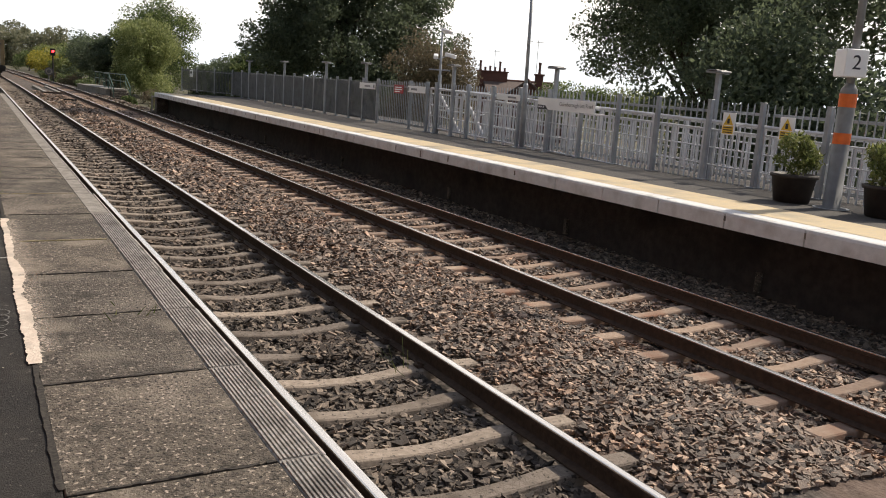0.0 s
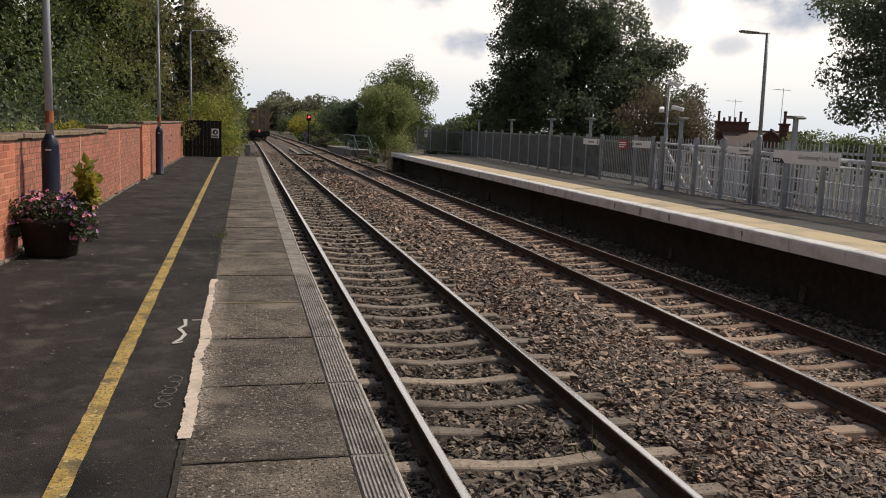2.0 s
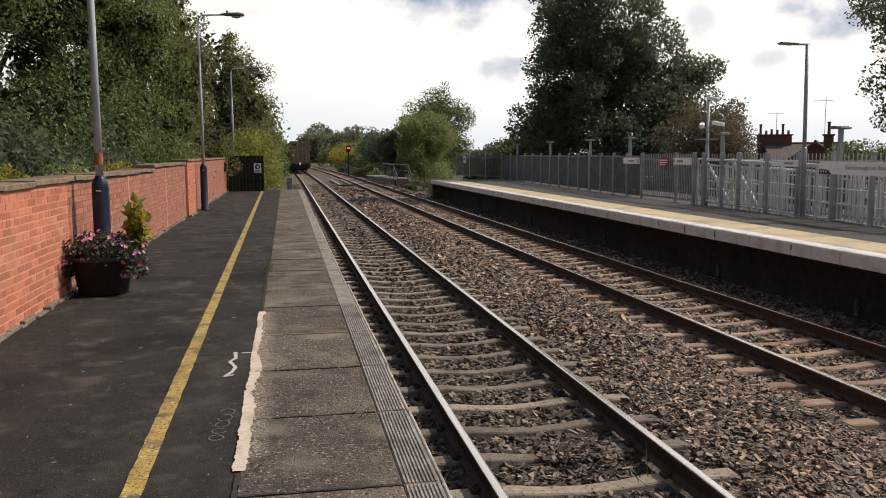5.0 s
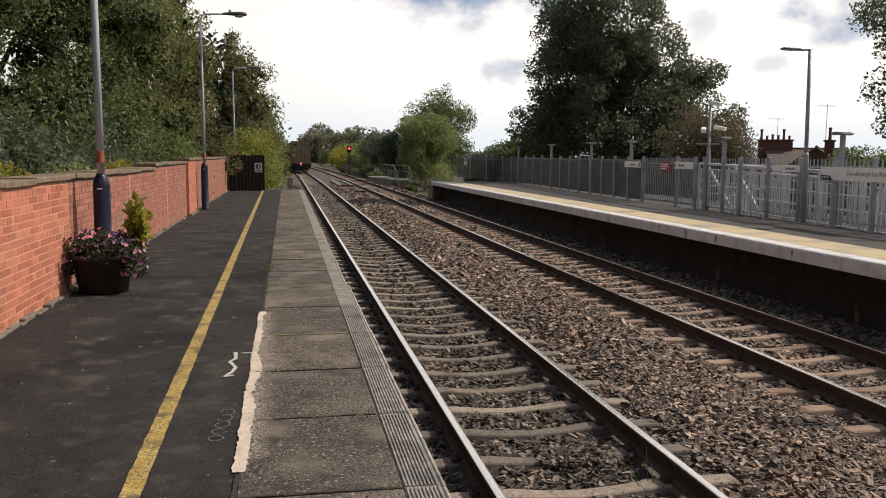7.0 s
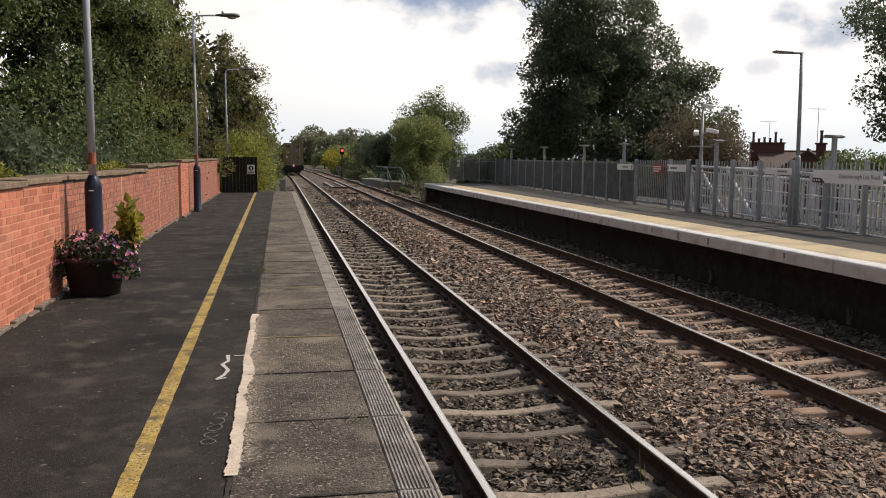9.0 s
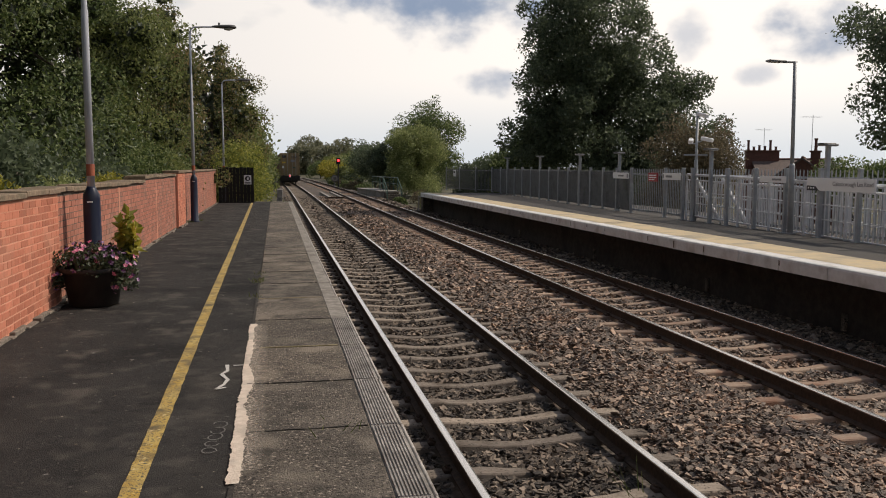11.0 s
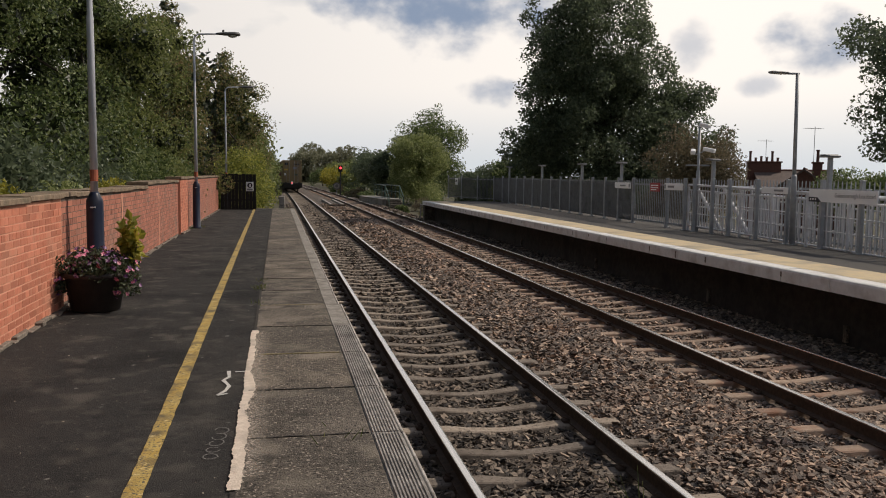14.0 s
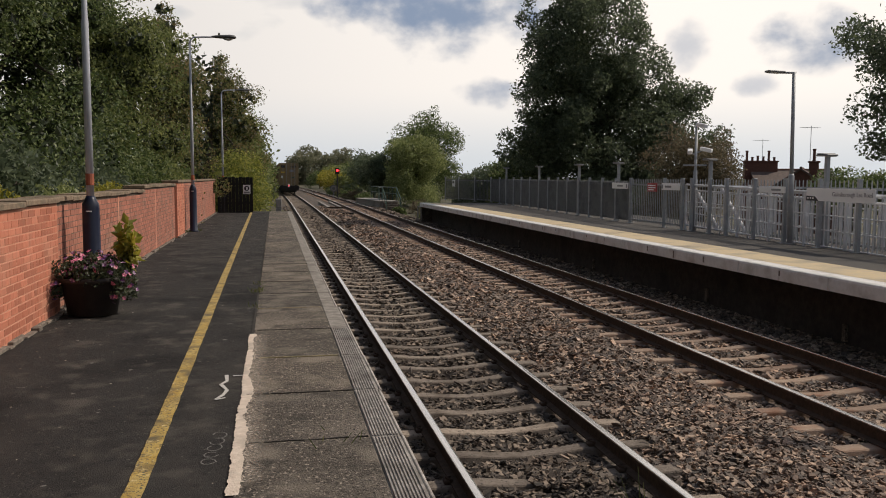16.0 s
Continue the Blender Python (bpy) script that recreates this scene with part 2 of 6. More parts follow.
BALLAST_BED = mat("ballast_bed", (0.035, 0.03, 0.026), (0.17, 0.14, 0.12), 18, 0.95, bump=1.0, bscale=24, stain=(0.15, 0.1, 0.075), sscale=0.6)
SLEEPER = mat("sleeper_concrete", (0.215, 0.178, 0.148), (0.31, 0.262, 0.222), 24, 0.9, bump=0.5, bscale=80, stain=(0.12, 0.095, 0.075), sscale=3.0, per=("object", (0.7, 0.68, 0.66), (1.35, 1.3, 1.22)), speck=(((0.06, 0.05, 0.042), 30, 0.6, 0.68),))
SLEEPER_RUST = mat("sleeper_rusty", (0.3, 0.22, 0.165), (0.38, 0.3, 0.24), 24, 0.9, bump=0.4, bscale=80, stain=(0.27, 0.15, 0.1), sscale=3.0, per=("object", (0.75, 0.7, 0.68), (1.1, 1.05, 1.0)))
RAIL_SIDE = mat("rail_rust", (0.055, 0.035, 0.025), (0.09, 0.055, 0.038), 20, 0.85, bump=0.4, bscale=50, metal=0.1)
RAIL_TOP = mat("rail_steel", (0.68, 0.66, 0.64), (0.58, 0.56, 0.54), 6, 0.25, metal=1.0, stretch=(8, 0.2, 1))
GALV = mat("galvanised_steel", (0.38, 0.4, 0.42), (0.31, 0.33, 0.35), 8, 0.5, metal=0.15, stain=(0.26, 0.27, 0.29), sscale=2.5)
GALV_DARK = mat("dull_steel", (0.13, 0.14, 0.145), (0.1, 0.105, 0.11), 8, 0.6, metal=0.1, stain=(0.075, 0.08, 0.08), sscale=2.5)
WHITE_METAL = mat("white_metal", (0.7, 0.71, 0.74), (0.6, 0.61, 0.64), 8, 0.5, stain=(0.5, 0.5, 0.5), sscale=3.0)
POLE = mat("pole_steel", (0.58, 0.6, 0.66), (0.48, 0.5, 0.56), 5, 0.4, metal=0.0, stain=(0.36, 0.37, 0.41), sscale=4.0, stretch=(6, 6, 0.6))
NAVY = mat("navy_paint", (0.009, 0.013, 0.034), (0.013, 0.018, 0.042), 6, 0.35, stain=(0.025, 0.028, 0.04), sscale=5.0)
GREY_PAINT = mat("grey_paint", (0.23, 0.235, 0.24), (0.19, 0.195, 0.2), 6, 0.5, stain=(0.15, 0.15, 0.15), sscale=4.0)
ORANGE = mat("orange_band", (0.75, 0.16, 0.03), (0.65, 0.13, 0.03), 12, 0.5)
RUST_BAND = mat("faded_orange_band", (0.42, 0.13, 0.07), (0.34, 0.1, 0.06), 12, 0.6)
LAMP_HEAD = mat("lamp_housing", (0.1, 0.1, 0.1), (0.14, 0.14, 0.14), 8, 0.5)
LAMP_GLASS = mat("lamp_diffuser", (0.5, 0.5, 0.47), rough=0.25)
TUB = mat("dark_tub", (0.022, 0.017, 0.015), (0.035, 0.027, 0.023), 12, 0.6, bump=0.2)
SOIL = mat("soil", (0.03, 0.022, 0.016), (0.05, 0.036, 0.026), 30, 0.95, bump=0.8)
SIGN_WHITE = mat("sign_white", (0.9, 0.9, 0.9), (0.85, 0.85, 0.86), 4, 0.4)
SIGN_DARK = mat("sign_dark", (0.035, 0.035, 0.045), rough=0.45)
SIGN_RED = mat("sign_red", (0.42, 0.05, 0.06), (0.36, 0.05, 0.055), 6, 0.45)
SIGN_YELLOW = mat("sign_yellow", (0.8, 0.52, 0.06), (0.72, 0.46, 0.06), 6, 0.45)
SIGN_GREY = mat("sign_lettering", (0.25, 0.25, 0.27), rough=0.5)
TIMBER_DARK = mat("black_timber", (0.014, 0.013, 0.012), (0.024, 0.021, 0.018), 10, 0.85, bump=0.4, stretch=(3, 3, 0.5))
ROOF = mat("roof_slate", (0.15, 0.11, 0.095), (0.105, 0.08, 0.07), 5, 0.8, bump=0.6, bscale=8)
HOUSE_BRICK = mat("house_brick", (0.14, 0.065, 0.05), (0.1, 0.05, 0.04), 7, 0.9, bump=0.5, bscale=18)
BARK = mat("bark", (0.05, 0.04, 0.032), (0.085, 0.07, 0.055), 12, 0.95, bump=0.8, bscale=20, stretch=(2, 2, 0.5))
GROUND = mat("ground_earth", (0.05, 0.05, 0.024), (0.085, 0.075, 0.042), 2.0, 0.95, bump=0.8, bscale=6, stain=(0.12, 0.1, 0.065), sscale=0.15)
CONTAINER = mat("container_tan", (0.31, 0.225, 0.115), (0.27, 0.195, 0.1), 3, 0.55, stain=(0.2, 0.15, 0.09), sscale=0.8, stretch=(1, 1, 0.4))
CONTAINER_RED = mat("container_brown", (0.17, 0.065, 0.04), (0.14, 0.055, 0.035), 3, 0.6, stain=(0.1, 0.05, 0.035), sscale=0.8)
BLACK_METAL = mat("black_metal", (0.018, 0.017, 0.016), (0.03, 0.028, 0.026), 8, 0.7, bump=0.2)
GREEN_METAL = mat("green_railing_paint", (0.06, 0.11, 0.09), (0.05, 0.09, 0.075), 6, 0.5)
TROUGH = mat("trough_concrete", (0.28, 0.26, 0.235), (0.36, 0.34, 0.31), 10, 0.9, bump=0.4, stain=(0.2, 0.18, 0.15), sscale=2.0)
RED_GLOW = mat("signal_red", (0.8, 0.02, 0.02), rough=0.3, glow=((1.0, 0.03, 0.04), 6.0))
TAIL_GLOW = mat("tail_lamp_red", (0.6, 0.02, 0.02), rough=0.3, glow=((1.0, 0.04, 0.05), 2.5))
LEAF_DARK = leaf_mat("leaf_dark", (0.062, 0.084, 0.052), (0.094, 0.122, 0.07), (0.155, 0.19, 0.11), 0.42)
# near-black green: the shade inside the crowns is put into this leaf colour
LEAF_SHADE = leaf_mat("leaf_inner_shade", (0.022, 0.032, 0.014), (0.03, 0.042, 0.018), (0.04, 0.055, 0.022), 0.1)
LEAF_MID = leaf_mat("leaf_mid", (0.042, 0.068, 0.022), (0.085, 0.125, 0.038), (0.23, 0.27, 0.115), 0.36)
LEAF_LIGHT = leaf_mat("leaf_light", (0.075, 0.1, 0.03), (0.14, 0.175, 0.055), (0.24, 0.26, 0.1), 0.42)
LEAF_PALE = leaf_mat("leaf_pale", (0.11, 0.145, 0.05), (0.2, 0.24, 0.09), (0.33, 0.36, 0.16), 0.45)
LEAF_YELLOW = leaf_mat("leaf_yellow", (0.14, 0.15, 0.025), (0.27, 0.26, 0.035), (0.42, 0.38, 0.06), 0.4)
LEAF_RUST = leaf_mat("leaf_rusty", (0.085, 0.078, 0.046), (0.14, 0.118, 0.07), (0.195, 0.16, 0.095), 0.38)
LEAF_OLIVE = leaf_mat("leaf_olive", (0.062, 0.084, 0.028), (0.13, 0.145, 0.046), (0.24, 0.18, 0.085), 0.42)
LEAF_LIME = leaf_mat("leaf_lime", (0.1, 0.13, 0.03), (0.21, 0.24, 0.05), (0.42, 0.41, 0.1), 0.42)
LEAF_TUB = leaf_mat("leaf_tub", (0.03, 0.04, 0.02), (0.05, 0.064, 0.032), (0.09, 0.105, 0.055), 0.25)
# paled towards grey: distance haze is mixed into these leaf colours
LEAF_FAR_HAZE = leaf_mat("leaf_far_haze", (0.11, 0.125, 0.078), (0.175, 0.18, 0.11), (0.25, 0.24, 0.15), 0.38)
PETAL_PINK = mat("petals_pink", (1, 1, 1), per=("island", (0.42, 0.06, 0.16), (0.65, 0.2, 0.3), (0.7, 0.4, 0.4)), rough=0.6)
PETAL_PURPLE = mat("petals_purple", (1, 1, 1), per=("island", (0.07, 0.015, 0.09), (0.17, 0.045, 0.18), (0.5, 0.36, 0.48)), rough=0.6)
LITTER = mat("litter", (1, 1, 1), per=("island", (0.12, 0.09, 0.06), (0.3, 0.24, 0.17), (0.6, 0.55, 0.48)), rough=0.8)
GRASS = leaf_mat("grass_blades", (0.06, 0.085, 0.02), (0.1, 0.13, 0.035), (0.2, 0.2, 0.08), 0.3)


# ---- building helpers ----
def part(name, bm, material, parent=None, label="", smooth=False):
    """Link a bmesh as one mesh object under a thing or a part."""
    me = bpy.data.meshes.new(name)
    bm.to_mesh(me)
    bm.free()
    return part_of(name, me, material, parent, label, smooth)


def part_of(name, me, material, parent=None, label="", smooth=False):
    if material and not me.materials:
        me.materials.append(material)
    if smooth:
        me.polygons.foreach_set("use_smooth", [True] * len(me.polygons))
    ob = new(name, me)
    if parent:
        ob.parent = parent
    if label:
        ob["label"] = label
    return ob


def thing(name, at=(0, 0, 0), label="", category="", group="", kind="", rz=0.0):
    ob = new(name)
    ob.matrix_basis = pose(*at, 0, 0, rz)
    return tagged(ob, label, category, group, kind)


def box(bm, x0, y0, z0, x1, y1, z1, bevel=0.0, m=None):
    """A box from corner to corner, its edges rounded off by bevel."""
    res = bmesh.ops.create_cube(bm, size=1.0, matrix=Matrix.Translation(((x0 + x1) / 2, (y0 + y1) / 2, (z0 + z1) / 2)) @ Matrix.Diagonal((abs(x1 - x0), abs(y1 - y0), abs(z1 - z0), 1)))
    vs = res["verts"]
    if bevel:
        es = list({e for v in vs for e in v.link_edges})
        vs = list({v for f in bmesh.ops.bevel(bm, geom=es, offset=bevel, segments=1, affect="EDGES")["faces"] for v in f.verts} | {v for v in vs if v.is_valid})
    if m is not None:
        bmesh.ops.transform(bm, matrix=m, verts=[v for v in vs if v.is_valid])
    return bm


def boxed(x0, y0, z0, x1, y1, z1, bevel=0.0, m=None):
    return box(bmesh.new(), x0, y0, z0, x1, y1, z1, bevel, m)


def lathe(profile, seg=20, m=None, bm=None):
    """A turned body from (radius, height) pairs."""
    bm = bm or bmesh.new()
    rings = []
    for r, z in profile:
        rings.append([bm.verts.new((r * math.cos(2 * math.pi * i / seg), r * math.sin(2 * math.pi * i / seg), z)) for i in range(seg)])
    for a, b in zip(rings, rings[1:]):
        for i in range(seg):
            bm.faces.new((a[i], a[(i + 1) % seg], b[(i + 1) % seg], b[i]))
    bm.faces.new(list(reversed(rings[0])))
    bm.faces.new(rings[-1])
    if m is not None:
        bmesh.ops.transform(bm, matrix=m, verts=[v for ring in rings for v in ring])
    return bm


def tube(points, radii, seg=8, bm=None):
    """A tapering tube along points."""
    bm = bm or bmesh.new()
    pts = [Vector(p) for p in points]
    if isinstance(radii, (int, float)):
        radii = [radii] * len(pts)
    rings = []
    for i, p in enumerate(pts):
        way = (pts[min(i + 1, len(pts) - 1)] - pts[max(i - 1, 0)]).normalized()
        side = way.orthogonal().normalized() if abs(way.x) > 0.9 else way.cross(Vector((1, 0, 0))).normalized()
        other = way.cross(side)
        rings.append([bm.verts.new(p + radii[i] * (math.cos(a) * side + math.sin(a) * other)) for a in (2 * math.pi * k / seg for k in range(seg))])
    for a, b in zip(rings, rings[1:]):
        for i in range(seg):
            bm.faces.new((a[i], a[(i + 1) % seg], b[(i + 1) % seg], b[i]))
    bm.faces.new(list(reversed(rings[0])))
    bm.faces.new(rings[-1])
    return bm


def profile_y(pairs, y0, y1, bm=None):
    """A closed profile of (x, z) pairs drawn out along y."""
    bm = bm or bmesh.new()
    a = [bm.verts.new((x, y0, z)) for x, z in pairs]
    b = [bm.verts.new((x, y1, z)) for x, z in pairs]
    k = len(pairs)
    for i in range(k):
        bm.faces.new((a[i], a[(i + 1) % k], b[(i + 1) % k], b[i]))
    bm.faces.new(list(reversed(a)))
    bm.faces.new(b)
    bmesh.ops.recalc_face_normals(bm, faces=bm.faces)
    return bm


def bend(y):
    """Sideways way of the line, which curves gently beyond the platforms."""
    return -max(0.0, y - 60.0) ** 2 / 8000.0


def profile_line(pairs):
    """A closed profile of (x, z) pairs drawn out along the line."""
    bm = bmesh.new()
    rings = [[bm.verts.new((x + bend(y), y, z)) for x, z in pairs] for y in [-8] + list(range(60, 235, 6))]
    k = len(pairs)
    for a, b in zip(rings, rings[1:]):
        for i in range(k):
            bm.faces.new((a[i], a[(i + 1) % k], b[(i + 1) % k], b[i]))
    bm.faces.new(list(reversed(rings[0])))
    bm.faces.new(rings[-1])
    bmesh.ops.recalc_face_normals(bm, faces=bm.faces)
    return bm


def mesh_np(name, verts, quads):
    """A mesh from arrays of vertices and four-cornered faces."""
    me = bpy.data.meshes.new(name)
    nv, nf = len(verts), len(quads)
    me.vertices.add(nv)
    me.vertices.foreach_set("co", np.asarray(verts, np.float32).ravel())
    me.loops.add(nf * 4)
    me.loops.foreach_set("vertex_index", np.asarray(quads, np.int32).ravel())
    me.polygons.add(nf)
    me.polygons.foreach_set("loop_start", np.arange(0, nf * 4, 4, dtype=np.int32))
    me.update(calc_edges=True)
    me.polygons.foreach_set("use_smooth", np.zeros(nf, bool))
    return me


def letters(text, size, material, parent, m, name="lettering"):
    """Raised lettering in the built-in font, as a mesh."""
    cu = bpy.data.curves.new(name, "FONT")
    cu.body, cu.size, cu.extrude, cu.align_x, cu.align_y = text, size, 0.002, "CENTER", "CENTER"
    tmp = new("tmp", cu)
    bpy.context.view_layer.update()
    me = bpy.data.meshes.new_from_object(tmp.evaluated_get(bpy.context.evaluated_depsgraph_get()))
    bpy.data.objects.remove(tmp)
    me.materials.clear()
    ob = part_of(name, me, material, parent)
    ob.matrix_basis = m
    return ob


def leaf_cloud(name, centres, size, seed, droop=0.25, slim=0.55):
    """Folded leaves, one at each centre, as one mesh."""
    g = np.random.default_rng(seed)
    c = np.asarray(centres, np.float32)
    k = len(c)
    axis = g.normal(size=(k, 3))
    axis[:, 2] -= droop
    axis /= np.linalg.norm(axis, axis=1, keepdims=True)
    other = g.normal(size=(k, 3))
    side = np.cross(axis, other)
    side /= np.linalg.norm(side, axis=1, keepdims=True) + 1e-6
    fold = np.cross(axis, side)
    s = (size * g.uniform(0.6, 1.35, size=(k, 1))).astype(np.float32)
    v = np.stack([c - axis * s * 0.5, c + side * s * slim * 0.5 + fold * s * 0.12, c + axis * s * 0.5, c - side * s * slim * 0.5 + fold * s * 0.12], 1)
    return mesh_np(name, v.reshape(-1, 3), np.arange(k * 4).reshape(-1, 4))


def clump_points(clumps, count, seed, flat=0.85, core=0.35):
    """Points in the shells of round clumps (x, y, z, r), more in the large ones."""
    g = np.random.default_rng(seed)
    cl = np.asarray(clumps, float)
    w = cl[:, 3] ** 2
    idx = g.choice(len(cl), size=count, p=w / w.sum())
    d = g.normal(size=(count, 3))
    d /= np.linalg.norm(d, axis=1, keepdims=True)
    r = cl[idx, 3] * (core + (1.08 - core) * g.random(count) ** 0.6) * np.where(g.random(count) < 0.08, g.uniform(1.05, 1.35, count), 1.0)
    d[:, 2] *= flat
    return cl[idx, :3] + d * r[:, None]


def crown_clumps(centre, half, seed, count=60, rad=(0.16, 0.34), low=-0.75, skirt=False):
    """Clumps spread through an uneven crown about centre, half sizes (x, y, z)."""
    g = np.random.default_rng(seed)
    out = []
    half = [h * 1.15 for h in half]
    size = (half[0] + half[1] + half[2]) / 3
    bumps = g.normal(size=(5, 3))
    while len(out) < count:
        d = g.normal(size=3)
        d /= np.linalg.norm(d)
        if d[2] < low:
            continue
        if skirt and d[2] < 0:
            a = g.uniform(0, 2 * np.pi)
            d = np.array([np.cos(a), np.sin(a), -g.random()])
        swell = 0.86 + 0.1 * np.sin(bumps @ d * 2.2).sum() / 2.0
        r = g.random() ** 0.4 * swell
        rr = size * g.uniform(*rad)
        p = np.array(centre) + d * r * np.maximum(np.array(half) - rr * 0.6, 0.1)
        out.append((*p, rr))
    return out


def tree(at, height, centre, half, leaf, size, count, seed, label, clumps=60, trunk=0.22, extra=(), category="tree", rad=(0.16, 0.34), low=-0.75, name="tree", group="", skirt=False, inner=0, thin=False):
    """A tree: tapered trunk with limbs and a crown of many leaves in uneven clumps."""
    t = thing(name, at, label, category, group)
    cl = [(x - at[0], y - at[1], z - at[2], r) for x, y, z, r in list(crown_clumps(centre, half, seed, clumps, rad, low, skirt)) + list(extra)]
    g = random.Random(seed)
    top = Vector((centre[0] - at[0], centre[1] - at[1], centre[2] + half[2] * 0.4 - at[2]))
    bm = tube([(0, 0, -0.3), (0.05, 0.03, top.z * 0.2), top * 0.55 + Vector((0.1, -0.1, 0)), top], [trunk * 1.25, trunk, trunk * 0.65, trunk * 0.15], 9)
    for c in g.sample(cl, min(14, len(cl))):
        tip = Vector(c[:3])
        root = top * g.uniform(0.3, 0.75)
        mid = root.lerp(tip, 0.5) + Vector((g.uniform(-0.3, 0.3), g.uniform(-0.3, 0.3), g.uniform(0, 0.4)))
        tube([root, mid, tip], [trunk * 0.38, trunk * 0.22, trunk * 0.06], 6, bm)
    part("trunk", bm, BARK, t, smooth=True)
    pts = clump_points(cl, count, seed)
    if thin:
        # sparse on the side turned away from the light of the open line
        back = pts[:, 0] < centre[0] - at[0] + 0.05 * half[0]
        pts = pts[~back | (np.random.default_rng(seed).random(len(pts)) < 0.12)]
    part_of("crown", leaf_cloud("crown", pts, size, seed + 1), leaf, t)
    # added dark leaves inside the crown stand in for its deep shade
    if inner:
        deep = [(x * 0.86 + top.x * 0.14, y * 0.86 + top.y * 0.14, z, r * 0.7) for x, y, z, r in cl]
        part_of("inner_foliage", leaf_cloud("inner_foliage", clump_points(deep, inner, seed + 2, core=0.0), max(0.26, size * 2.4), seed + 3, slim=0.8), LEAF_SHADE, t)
    return t


# ---- ground and platforms ----
ZN, ZF = 0.75, 0.915                 # tops of the two platforms above the rails


def ground_height(x, y):
    """Level trackbed, bank on one side, a drop beyond the fence on the other."""
    z = -0.42
    if x > 11.5:
        z -= 3.6 * min(1.0, (x - 11.5) / 10.0)
    if x < -3.95:
        z = 0.55 + 0.5 * min(1.0, (-3.95 - x) / 12.0)
    far = max(0.0, (y - 190) / 300)
    return z + min(far, 1.0) * 3.0


def build_ground():
    xs = [-2500, -900, -300, -100, -40, -20, -12, -8, -5, -3.96, -3.94, -2, 0, 3, 6, 9, 11.5, 13, 15, 18, 21.5, 30, 45, 70, 120, 300, 900, 2500]
    ys = [-2500, -900, -300, -100, -40, -15, -5, 0, 5, 10, 20, 30, 40, 55, 75, 100, 140, 190, 240, 320, 420, 490, 800, 2500]
    v = [(x, y, ground_height(x, y)) for y in ys for x in xs]
    k = len(xs)
    q = [(j * k + i, j * k + i + 1, (j + 1) * k + i + 1, (j + 1) * k + i) for j in range(len(ys) - 1) for i in range(k - 1)]
    tagged(part_of("ground", mesh_np("ground", v, q), GROUND), "rough grassy earth beside the railway", "ground", kind="structure")


def bed_height(x):
    """Top of the ballast across the line."""
    z = -0.228 if (-0.45 < x < 1.95 or 3.65 < x < 6.05) and abs(x - 0.7525) < 9 else -0.205
    for a, b, h in ((1.75, 3.75, 0.085), (5.9, 7.1, 0.05), (-0.8, -0.2, 0.02)):
        if a < x < b:
            z += h * math.sin(math.pi * (x - a) / (b - a))
    return z


